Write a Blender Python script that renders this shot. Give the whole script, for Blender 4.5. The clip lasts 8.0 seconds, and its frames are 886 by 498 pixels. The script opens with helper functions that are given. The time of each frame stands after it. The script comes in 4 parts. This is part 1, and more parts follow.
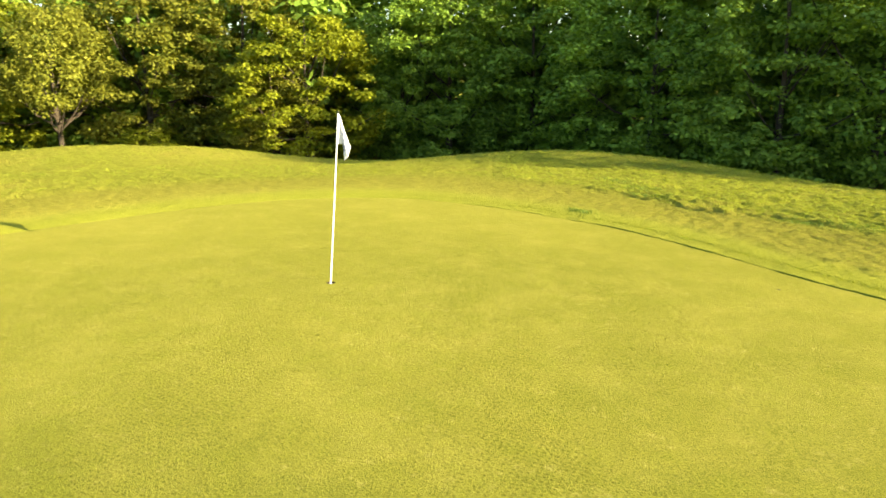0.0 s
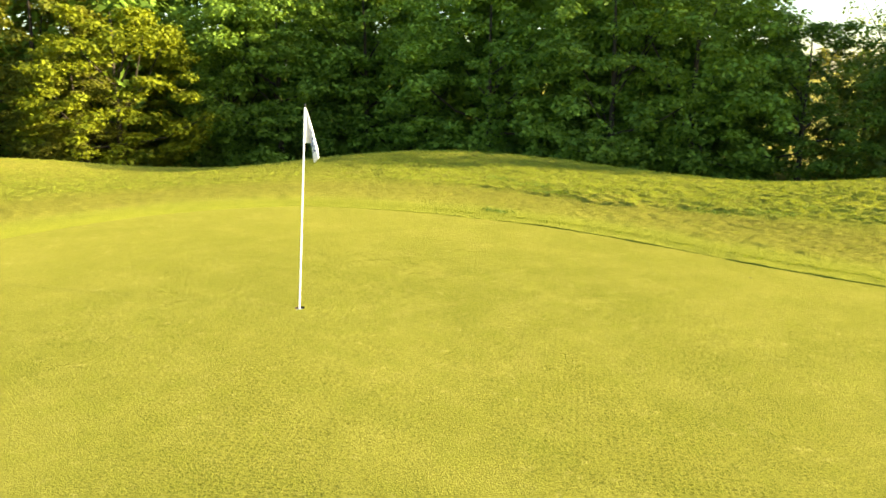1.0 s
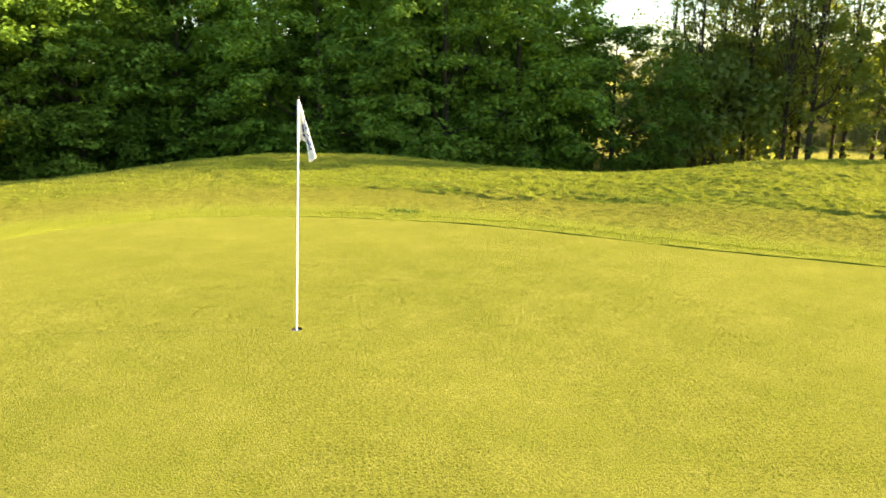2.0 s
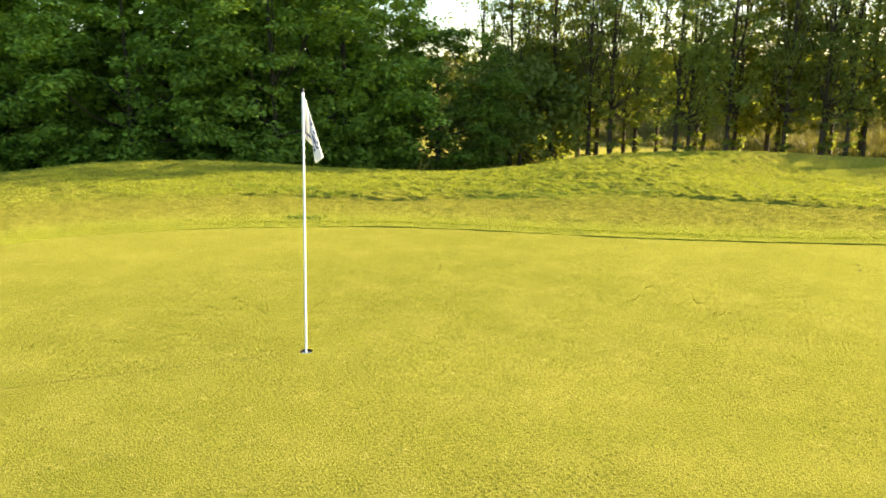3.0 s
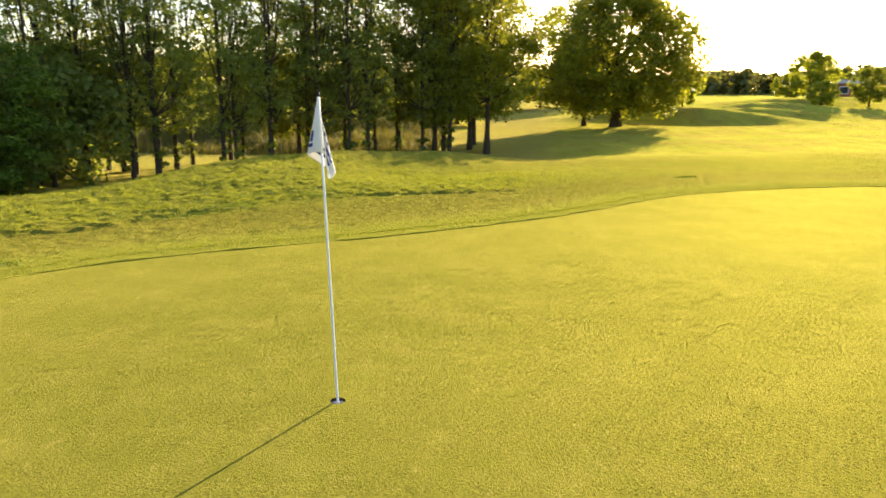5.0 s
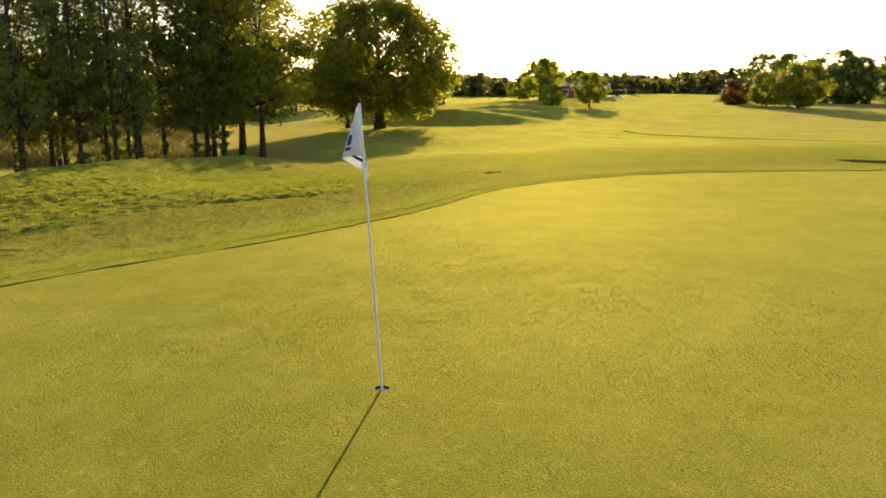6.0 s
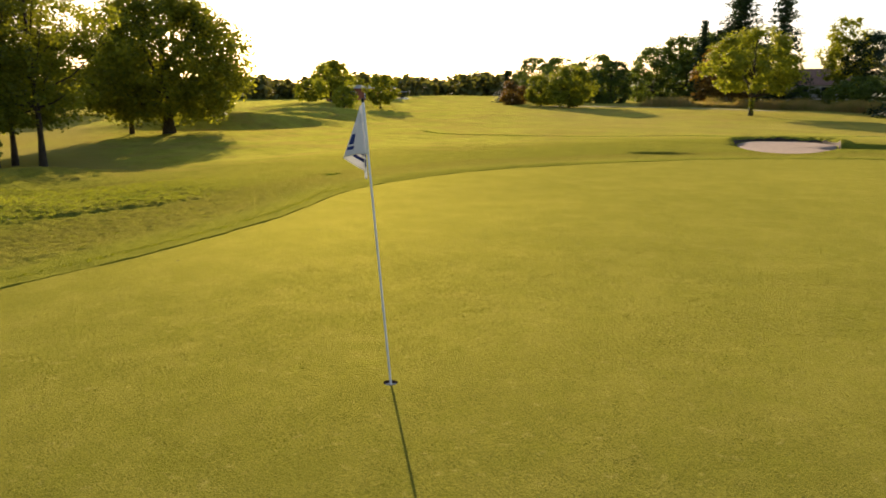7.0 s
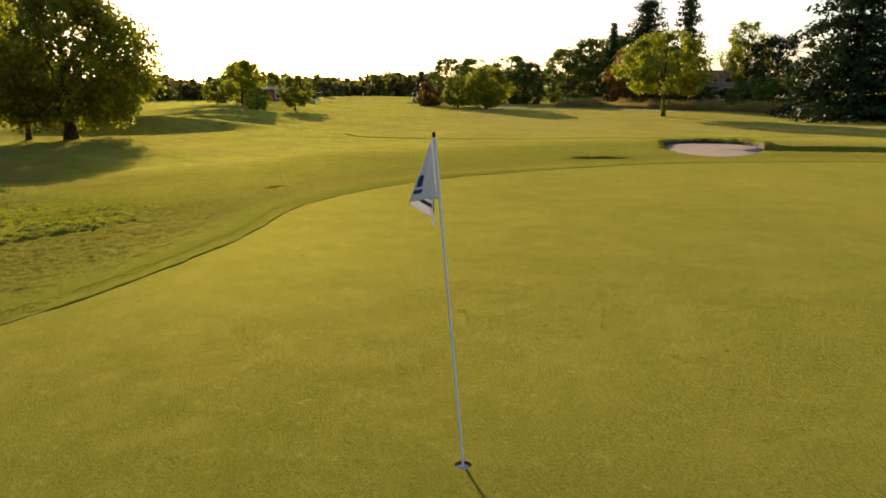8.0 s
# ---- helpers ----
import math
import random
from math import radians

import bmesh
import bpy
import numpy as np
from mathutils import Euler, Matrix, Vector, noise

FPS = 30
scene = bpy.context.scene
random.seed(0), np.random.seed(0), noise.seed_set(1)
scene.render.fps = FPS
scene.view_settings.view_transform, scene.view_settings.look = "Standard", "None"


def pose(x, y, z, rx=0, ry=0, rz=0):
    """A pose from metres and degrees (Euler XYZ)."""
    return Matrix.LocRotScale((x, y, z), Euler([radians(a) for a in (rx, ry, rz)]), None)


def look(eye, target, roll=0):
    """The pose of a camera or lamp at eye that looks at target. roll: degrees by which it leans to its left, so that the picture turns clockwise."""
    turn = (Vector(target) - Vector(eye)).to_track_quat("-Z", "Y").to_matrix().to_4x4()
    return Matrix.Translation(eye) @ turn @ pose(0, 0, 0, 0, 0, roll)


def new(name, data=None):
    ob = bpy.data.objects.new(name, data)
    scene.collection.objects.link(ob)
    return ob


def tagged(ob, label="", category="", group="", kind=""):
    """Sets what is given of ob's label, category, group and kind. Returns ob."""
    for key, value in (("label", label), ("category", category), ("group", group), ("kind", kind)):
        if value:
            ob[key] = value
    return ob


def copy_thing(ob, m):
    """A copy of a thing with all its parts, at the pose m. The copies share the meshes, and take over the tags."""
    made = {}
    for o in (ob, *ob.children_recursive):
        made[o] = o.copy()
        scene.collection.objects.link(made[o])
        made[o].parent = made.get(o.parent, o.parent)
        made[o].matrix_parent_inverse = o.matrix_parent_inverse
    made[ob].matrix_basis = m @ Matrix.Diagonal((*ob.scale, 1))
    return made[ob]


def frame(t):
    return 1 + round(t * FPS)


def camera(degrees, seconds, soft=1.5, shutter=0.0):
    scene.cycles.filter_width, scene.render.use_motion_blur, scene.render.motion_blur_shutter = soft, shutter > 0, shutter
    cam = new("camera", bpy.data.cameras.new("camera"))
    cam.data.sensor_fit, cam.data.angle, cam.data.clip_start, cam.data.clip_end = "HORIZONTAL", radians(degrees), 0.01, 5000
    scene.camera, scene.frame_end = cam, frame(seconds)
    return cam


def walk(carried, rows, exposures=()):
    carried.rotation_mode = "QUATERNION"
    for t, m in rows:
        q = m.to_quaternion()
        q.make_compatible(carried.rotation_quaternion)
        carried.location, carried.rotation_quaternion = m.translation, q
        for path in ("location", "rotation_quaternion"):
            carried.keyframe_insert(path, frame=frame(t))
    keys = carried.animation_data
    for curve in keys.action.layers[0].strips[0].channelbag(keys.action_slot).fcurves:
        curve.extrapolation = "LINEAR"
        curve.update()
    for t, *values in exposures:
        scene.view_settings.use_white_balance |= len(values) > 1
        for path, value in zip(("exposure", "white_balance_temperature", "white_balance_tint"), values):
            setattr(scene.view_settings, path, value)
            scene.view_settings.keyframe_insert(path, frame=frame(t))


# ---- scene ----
cam = camera(61.91, 8.0, soft=1.7, shutter=0.15)
# seconds, x, y, z, pitch, roll, yaw
ROWS = [
    (0, 1.787, -8.815, 2.586, -13.66, -0.23, 2.46),
    (0.5, 0.674, -8.190, 2.487, -13.51, -0.15, -5.81),
    (1, -0.287, -7.600, 2.414, -13.41, -0.07, -13.68),
    (1.5, -1.241, -6.972, 2.349, -13.34, -0.05, -22.09),
    (3, -3.432, -4.727, 2.178, -12.95, -0.09, -47.11),
    (3.5, -3.842, -3.900, 2.157, -12.83, 0.02, -56.06),
    (4, -4.144, -3.041, 2.152, -12.71, 0.05, -65.96),
    (4.5, -4.469, -2.038, 2.147, -12.60, 0.09, -76.62),
    (6, -5.069, 1.028, 2.181, -12.26, 0.13, -106.47),
    (6.5, -4.929, 1.901, 2.170, -12.15, 0.03, -115.57),
    (7, -4.620, 2.538, 2.159, -12.09, -0.09, -123.11),
    (7.5, -4.159, 3.017, 2.150, -12.04, -0.17, -129.76),
    (7.6, -4.011, 3.063, 2.156, -12.13, -0.16, -130.03),
    (7.7, -3.850, 3.080, 2.162, -12.21, -0.16, -130.19),
    (7.8, -3.661, 3.053, 2.194, -12.24, -0.15, -130.20),
    (7.9, -3.448, 2.985, 2.263, -12.20, -0.15, -130.12),
    (8, -3.244, 2.892, 2.351, -12.13, -0.16, -130.07),
]
EXPOSURES = [(0.0, 2.36, 6500, 6), (1.5, 2.36, 6500, 6), (3.5, 2.34, 6500, 10), (4.7, 2.12, 6500, 16), (6.0, 1.42, 6500, 22), (7.0, 1.05, 6500, 22), (8.0, 0.82, 6500, 22)]
walk(cam, [(t, pose(x, y, z, 90 + pitch, 0, yaw) @ pose(0, 0, 0, 0, 0, roll)) for t, x, y, z, pitch, roll, yaw in ROWS], EXPOSURES)

# ---- light ----
SUN_AZ, SUN_EL = -23.5, 13.5
SUN_DIR = Vector((math.cos(radians(SUN_AZ)) * math.cos(radians(SUN_EL)), math.sin(radians(SUN_AZ)) * math.cos(radians(SUN_EL)), math.sin(radians(SUN_EL))))
world = bpy.data.worlds.new("sky")
world.use_nodes = True
scene.world = world
wn = world.node_tree.nodes
sky = wn.new("ShaderNodeTexSky")
sky.sky_type, sky.sun_disc = "NISHITA", False
sky.sun_elevation, sky.sun_rotation = radians(SUN_EL), radians(90 - SUN_AZ)
sky.air_density, sky.dust_density, sky.ozone_density = 1.0, 1.2, 1.5
world.node_tree.links.new(sky.outputs[0], wn["Background"].inputs[0])
wn["Background"].inputs[1].default_value = 0.10
sun_data = bpy.data.lights.new("sun", "SUN")
sun_data.energy, sun_data.angle, sun_data.color = 5.0, radians(0.25), (1.0, 0.84, 0.56)
sun = new("sun", sun_data)
sun.matrix_world = look(SUN_DIR * 200, (0, 0, 0))

# ---- materials ----


def material(name):
    m = bpy.data.materials.new(name)
    m.use_nodes = True
    return m, m.node_tree.nodes, m.node_tree.links, m.node_tree.nodes["Principled BSDF"]


def node(nodes, links, kind, inputs=(), operation="", attribute_name="", uv_map=""):
    n = nodes.new(kind)
    if operation:
        n.operation = operation
    if attribute_name:
        n.attribute_name = attribute_name
    if uv_map:
        n.uv_map = uv_map
    for key, value in inputs:
        if hasattr(value, "is_output"):
            links.new(value, n.inputs[key])
        else:
            n.inputs[key].default_value = value
    return n


def ramp(nodes, links, fac, stops):
    n = nodes.new("ShaderNodeValToRGB")
    e = n.color_ramp.elements
    while len(e) < len(stops):
        e.new(0.5)
    for el, (at, c) in zip(e, stops):
        el.position, el.color = at, (*c, 1)
    links.new(fac, n.inputs[0])
    return n.outputs[0]


def mixc(nodes, links, fac, a, b, kind="MIX"):
    n = nodes.new("ShaderNodeMix")
    n.data_type, n.blend_type = "RGBA", kind
    for i, v in ((0, fac), (6, a), (7, b)):
        if hasattr(v, "is_output"):
            links.new(v, n.inputs[i])
        else:
            n.inputs[i].default_value = v if i == 0 else (*v, 1)
    return n.outputs[2]


def noise_tex(nodes, links, vec, scale, detail=4.0, rough=0.6):
    return node(nodes, links, "ShaderNodeTexNoise", (("Vector", vec), ("Scale", scale), ("Detail", detail), ("Roughness", rough))).outputs[0]


def leaf_material(name, dark, light, translucent=0.4):
    """Leaves: diffuse with light coming through, each leaf and each tree of its own tone."""
    m, n, l, p = material(name)
    geo = n.new("ShaderNodeNewGeometry")
    info = n.new("ShaderNodeObjectInfo")
    pos = n.new("ShaderNodeTexCoord").outputs["Object"]
    patch = noise_tex(n, l, pos, 0.7, 2)
    f = node(n, l, "ShaderNodeMath", ((0, geo.outputs["Random Per Island"]), (1, 0.42)), operation="MULTIPLY")
    f = node(n, l, "ShaderNodeMath", ((0, patch), (1, 0.8), (2, f.outputs[0])), operation="MULTIPLY_ADD")
    col = ramp(n, l, f.outputs[0], ((0.2, dark), (0.85, light)))
    tone = node(n, l, "ShaderNodeMapRange", (("Value", info.outputs["Random"]), ("To Min", 0.8), ("To Max", 1.2)))
    hsv = node(n, l, "ShaderNodeHueSaturation", (("Value", tone.outputs[0]), ("Color", col)))
    l.new(hsv.outputs[0], p.inputs["Base Color"])
    p.inputs["Roughness"].default_value = 0.55
    p.inputs["Specular IOR Level"].default_value = 0.1
    warm = mixc(n, l, 1.0, hsv.outputs[0], (1.35, 1.25, 0.45), "MULTIPLY")
    t = node(n, l, "ShaderNodeBsdfTranslucent", (("Color", warm),))
    mix = node(n, l, "ShaderNodeMixShader", ((0, translucent), (1, p.outputs[0]), (2, t.outputs[0])))
    l.new(mix.outputs[0], n["Material Output"].inputs[0])
    return m


def grass_sheet(name, green):
    """Mown turf. green: the short putting surface; else rough, collar and fairway by the mesh's own distance from the green."""
    m, n, l, p = material(name)
    pos = n.new("ShaderNodeTexCoord").outputs["Object"]
    big = noise_tex(n, l, pos, 0.16, 3, 0.55)
    mid = noise_tex(n, l, pos, 1.3, 5, 0.65)
    fine = noise_tex(n, l, pos, 55.0 if green else 38.0, 4, 0.7)
    blade = noise_tex(n, l, pos, 95.0, 2, 0.6)
    if green:
        col = ramp(n, l, big, ((0.34, (0.098, 0.112, 0.012)), (0.66, (0.160, 0.157, 0.022))))
        col = mixc(n, l, ramp(n, l, mid, ((0.44, (0, 0, 0)), (0.68, (0.45, 0.45, 0.45)))), col, (0.22, 0.205, 0.038))
        col = mixc(n, l, ramp(n, l, noise_tex(n, l, pos, 3.1, 4, 0.6), ((0.5, (0, 0, 0)), (0.72, (0.4, 0.4, 0.4)))), col, (0.135, 0.155, 0.012))
        tired = noise_tex(n, l, pos, 0.8, 6, 0.66)
        col = mixc(n, l, ramp(n, l, tired, ((0.47, (0, 0, 0)), (0.66, (0.38, 0.38, 0.38)))), col, (0.088, 0.108, 0.010))
        straw = noise_tex(n, l, pos, 2.0, 7, 0.72)
        col = mixc(n, l, ramp(n, l, straw, ((0.53, (0, 0, 0)), (0.72, (0.25, 0.25, 0.25)))), col, (0.27, 0.235, 0.05))
        spots = noise_tex(n, l, pos, 9.0, 3, 0.6)
        col = mixc(n, l, ramp(n, l, spots, ((0.60, (0, 0, 0)), (0.74, (0.4, 0.4, 0.4)))), col, (0.31, 0.275, 0.08))
        # small pits in the turf: their shade is painted as darker dots, besides the bump
        pit = node(n, l, "ShaderNodeTexVoronoi", (("Vector", pos), ("Scale", 24.0), ("Randomness", 0.6))).outputs[0]
        holes = ramp(n, l, pit, ((0.06, (0.62, 0.62, 0.52)), (0.30, (1, 1, 1))))
        col = mixc(n, l, ramp(n, l, noise_tex(n, l, pos, 0.35, 2), ((0.36, (0.3, 0.3, 0.3)), (0.62, (0.95, 0.95, 0.95)))), col, holes, "MULTIPLY")
        # rows of small aeration holes, still open over one part of the green
        rows = node(n, l, "ShaderNodeTexVoronoi", (("Vector", node(n, l, "ShaderNodeMapping", (("Vector", pos), ("Rotation", (0, 0, 0.42)))).outputs[0]), ("Scale", 19.0), ("Randomness", 0.35))).outputs[0]
        away = node(n, l, "ShaderNodeVectorMath", ((0, pos), (1, (0.8, -4.2, 0.0))), operation="DISTANCE").outputs["Value"]
        away = node(n, l, "ShaderNodeMath", ((0, mid), (1, 5.0), (2, away)), operation="MULTIPLY_ADD").outputs[0]
        opened = node(n, l, "ShaderNodeMapRange", (("Value", away), ("From Min", 7.0), ("From Max", 4.4))).outputs[0]
        punched = mixc(n, l, opened, (1, 1, 1), ramp(n, l, rows, ((0.10, (0.54, 0.54, 0.44)), (0.34, (1.05, 1.05, 1.0)))))
        col = mixc(n, l, 1.0, col, punched, "MULTIPLY")
        col = mixc(n, l, 0.8, col, ramp(n, l, fine, ((0.32, (0.40, 0.43, 0.34)), (0.48, (0.98, 0.97, 0.92)), (0.64, (1.40, 1.36, 1.25)))), "MULTIPLY")
        height = node(n, l, "ShaderNodeMath", ((0, fine), (1, 1.6), (2, blade)), operation="MULTIPLY_ADD").outputs[0]
        height = node(n, l, "ShaderNodeMath", ((0, holes), (1, 0.2), (2, height)), operation="MULTIPLY_ADD").outputs[0]
        height = node(n, l, "ShaderNodeMath", ((0, punched), (1, 0.45), (2, height)), operation="MULTIPLY_ADD").outputs[0]
        bump = node(n, l, "ShaderNodeBump", (("Strength", 1.0), ("Distance", 0.008), ("Height", height)))
    else:
        far = node(n, l, "ShaderNodeAttribute", attribute_name="edge").outputs["Fac"]
        dry = node(n, l, "ShaderNodeAttribute", attribute_name="dry").outputs["Fac"]
        col = ramp(n, l, big, ((0.3, (0.240, 0.268, 0.032)), (0.7, (0.335, 0.330, 0.046))))
        col = mixc(n, l, ramp(n, l, mid, ((0.5, (0, 0, 0)), (0.75, (0.6, 0.6, 0.6)))), col, (0.150, 0.180, 0.016))
        col = mixc(n, l, ramp(n, l, noise_tex(n, l, pos, 0.55, 3), ((0.56, (0, 0, 0)), (0.72, (0.5, 0.5, 0.5)))), col, (0.33, 0.27, 0.06))
        col = mixc(n, l, ramp(n, l, far, ((0.035, (0, 0, 0)), (0.06, (0.5, 0.5, 0.5)), (0.12, (0.6, 0.6, 0.6)), (0.17, (0, 0, 0)))), col, (0.235, 0.195, 0.040))
        collar = ramp(n, l, far, ((0.0, (1, 1, 1)), (0.022, (1, 1, 1)), (0.045, (0, 0, 0))))
        col = mixc(n, l, collar, col, (0.235, 0.250, 0.028))
        mown = ramp(n, l, far, ((0.45, (0, 0, 0)), (0.9, (0.7, 0.7, 0.7))))
        cut = noise_tex(n, l, node(n, l, "ShaderNodeMapping", (("Vector", pos), ("Rotation", (0, 0, 0.55)), ("Scale", (0.05, 0.22, 0.2)))).outputs[0], 1.0, 4, 0.6)
        col = mixc(n, l, mown, col, ramp(n, l, cut, ((0.36, (0.350, 0.370, 0.042)), (0.62, (0.530, 0.490, 0.078)))))
        worn = noise_tex(n, l, pos, 0.24, 7, 0.68)
        col = mixc(n, l, mixc(n, l, 1.0, ramp(n, l, worn, ((0.46, (0, 0, 0)), (0.60, (0.85, 0.85, 0.85)))), ramp(n, l, far, ((0.3, (0, 0, 0)), (0.7, (1, 1, 1)))), "MULTIPLY"), col, (0.36, 0.270, 0.070))
        lush = noise_tex(n, l, node(n, l, "ShaderNodeMapping", (("Vector", pos), ("Rotation", (0, 0, -0.7)), ("Scale", (0.35, 1.0, 1.0)))).outputs[0], 0.9, 6, 0.7)
        col = mixc(n, l, mixc(n, l, 1.0, ramp(n, l, lush, ((0.48, (0, 0, 0)), (0.64, (0.7, 0.7, 0.7)))), ramp(n, l, far, ((0.2, (0, 0, 0)), (0.5, (1, 1, 1)))), "MULTIPLY"), col, (0.200, 0.225, 0.026))
        # shade under the rough's blades, put into the colour by distance from the green
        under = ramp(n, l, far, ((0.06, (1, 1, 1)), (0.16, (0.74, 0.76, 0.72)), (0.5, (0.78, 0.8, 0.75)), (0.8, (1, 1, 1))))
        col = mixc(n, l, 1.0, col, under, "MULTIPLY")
        # thatch and shade between the clumps, painted in as darker streaks
        thatch_shade = noise_tex(n, l, node(n, l, "ShaderNodeMapping", (("Vector", pos), ("Rotation", (0, 0, 0.93)), ("Scale", (1.0, 2.2, 1.0)))).outputs[0], 8.0, 7, 0.72)
        tufted = ramp(n, l, far, ((0.02, (0, 0, 0)), (0.07, (0.8, 0.8, 0.8)), (0.16, (1, 1, 1)), (0.6, (1, 1, 1)), (0.9, (0.35, 0.35, 0.35))))
        col = mixc(n, l, tufted, col, mixc(n, l, 1.0, col, ramp(n, l, thatch_shade, ((0.36, (0.50, 0.54, 0.44)), (0.50, (0.86, 0.87, 0.84)), (0.66, (1.22, 1.2, 1.1)))), "MULTIPLY"))
        col = mixc(n, l, dry, col, (0.34, 0.27, 0.085))
        col = mixc(n, l, 0.6, col, ramp(n, l, fine, ((0.3, (0.4, 0.45, 0.3)), (0.65, (1.2, 1.15, 1.0)))), "MULTIPLY")
        height = node(n, l, "ShaderNodeMath", ((0, fine), (1, 1.5), (2, blade)), operation="MULTIPLY_ADD").outputs[0]
        clumps = node(n, l, "ShaderNodeMath", ((0, noise_tex(n, l, node(n, l, "ShaderNodeMapping", (("Vector", pos), ("Rotation", (0, 0, 0.9)), ("Scale", (1.0, 1.7, 1.0)))).outputs[0], 6.0, 6, 0.65)), (1, ramp(n, l, far, ((0.004, (0, 0, 0)), (0.06, (1, 1, 1)), (0.6, (1, 1, 1)), (0.9, (0.15, 0.15, 0.15)))))), operation="MULTIPLY").outputs[0]
        height = node(n, l, "ShaderNodeMath", ((0, clumps), (1, 3.0), (2, height)), operation="MULTIPLY_ADD").outputs[0]
        bump = node(n, l, "ShaderNodeBump", (("Strength", 0.9), ("Distance", 0.03), ("Height", height)))
    l.new(col, p.inputs["Base Color"])
    l.new(bump.outputs[0], p.inputs["Normal"])
    tips = node(n, l, "ShaderNodeBsdfGlossy", (("Color", (0.42, 0.38, 0.05, 1)), ("Roughness", 0.80), ("Normal", bump.outputs[0])))
    graze = node(n, l, "ShaderNodeLayerWeight", (("Blend", 0.5),)).outputs["Facing"]
    graze = node(n, l, "ShaderNodeMath", ((0, graze), (1, 3.0)), operation="POWER").outputs[0]
    gloss = node(n, l, "ShaderNodeMath", ((0, graze), (1, 0.42 if green else 0.16), (2, 0.02)), operation="MULTIPLY_ADD").outputs[0]
    mix = node(n, l, "ShaderNodeMixShader", ((0, gloss), (1, p.outputs[0]), (2, tips.outputs[0])))
    l.new(mix.outputs[0], n["Material Output"].inputs[0])
    p.inputs["Roughness"].default_value = 0.9
    p.inputs["Specular IOR Level"].default_value = 0.0
    p.inputs["Sheen Weight"].default_value = 0.15
    p.inputs["Sheen Roughness"].default_value = 0.55
    p.inputs["Sheen Tint"].default_value = (0.85, 0.72, 0.16, 1)
    return m


def rough_material(name, dark, light, scale=6.0, bump=0.3, roughness=0.85, distance=0.02):
    m, n, l, p = material(name)
    pos = n.new("ShaderNodeTexCoord").outputs["Object"]
    a, b = noise_tex(n, l, pos, scale, 6, 0.65), noise_tex(n, l, pos, scale * 7, 4, 0.6)
    f = node(n, l, "ShaderNodeMath", ((0, b), (1, 0.5), (2, a)), operation="MULTIPLY_ADD")
    l.new(ramp(n, l, f.outputs[0], ((0.5, dark), (1.0, light))), p.inputs["Base Color"])
    bm_ = node(n, l, "ShaderNodeBump", (("Strength", bump), ("Distance", distance), ("Height", f.outputs[0])))
    l.new(bm_.outputs[0], p.inputs["Normal"])
    p.inputs["Roughness"].default_value = roughness
    p.inputs["Specular IOR Level"].default_value = 0.2
    return m


def blade_material(name, dark, light, translucent=0.35):
    return leaf_material(name, dark, light, translucent)


MAT_GREEN = grass_sheet("putting_turf", True)
MAT_GROUND = grass_sheet("rough_turf", False)
MAT_BLADES = blade_material("grass_blades", (0.120, 0.165, 0.016), (0.335, 0.360, 0.038), 0.36)
MAT_WEED = blade_material("weed_blades", (0.06, 0.10, 0.012), (0.15, 0.20, 0.03), 0.3)
MAT_MEADOW = blade_material("dry_meadow_grass", (0.085, 0.090, 0.028), (0.20, 0.18, 0.065), 0.3)
MAT_REED = blade_material("reddish_grass", (0.12, 0.17, 0.03), (0.40, 0.27, 0.13), 0.4)
MAT_HEDGE = leaf_material("hedge_leaves", (0.036, 0.084, 0.013), (0.250, 0.365, 0.046), 0.34)
MAT_BOUNDARY = leaf_material("boundary_leaves", (0.040, 0.072, 0.015), (0.185, 0.240, 0.042), 0.32)
MAT_NAP = blade_material("short_turf_blades", (0.085, 0.100, 0.010), (0.215, 0.215, 0.030), 0.3)
MAT_YELLOW = leaf_material("yellow_green_leaves", (0.10, 0.135, 0.008), (0.31, 0.335, 0.020), 0.42)
MAT_OLIVE = leaf_material("olive_leaves", (0.060, 0.084, 0.011), (0.245, 0.245, 0.027), 0.36)
MAT_COPSE = leaf_material("copse_leaves", (0.115, 0.160, 0.042), (0.30, 0.345, 0.090), 0.6)
MAT_OAK = leaf_material("field_tree_leaves", (0.090, 0.120, 0.014), (0.275, 0.285, 0.032), 0.6)
MAT_ROUND = leaf_material("round_tree_leaves", (0.10, 0.13, 0.012), (0.29, 0.31, 0.032), 0.5)
MAT_RED = leaf_material("copper_leaves", (0.09, 0.060, 0.012), (0.24, 0.14, 0.030), 0.4)
MAT_FIR = leaf_material("fir_needles", (0.012, 0.026, 0.010), (0.045, 0.070, 0.022), 0.15)
MAT_FAR = leaf_material("far_wood_leaves", (0.075, 0.085, 0.026), (0.17, 0.165, 0.050), 0.4)
MAT_BARK = rough_material("bark", (0.022, 0.017, 0.011), (0.085, 0.064, 0.042), 5.0, 0.7)
MAT_SLIMBARK = rough_material("slim_tree_bark", (0.030, 0.022, 0.013), (0.105, 0.075, 0.045), 4.0, 0.6)
MAT_SAND = rough_material("bunker_sand", (0.25, 0.172, 0.110), (0.36, 0.255, 0.165), 3.0, 0.4)
MAT_SOIL = rough_material("soil", (0.03, 0.022, 0.014), (0.09, 0.065, 0.04), 60.0, 0.5, 0.95, 0.004)
MAT_WHITE = rough_material("white_enamel", (0.74, 0.74, 0.72), (0.84, 0.84, 0.82), 9.0, 0.05, 0.35, 0.001)
MAT_DARK = rough_material("black_plastic", (0.012, 0.012, 0.013), (0.03, 0.03, 0.03), 20.0, 0.1, 0.5, 0.001)
MAT_WALL = rough_material("pale_render_wall", (0.50, 0.46, 0.41), (0.66, 0.62, 0.56), 1.2, 0.15)
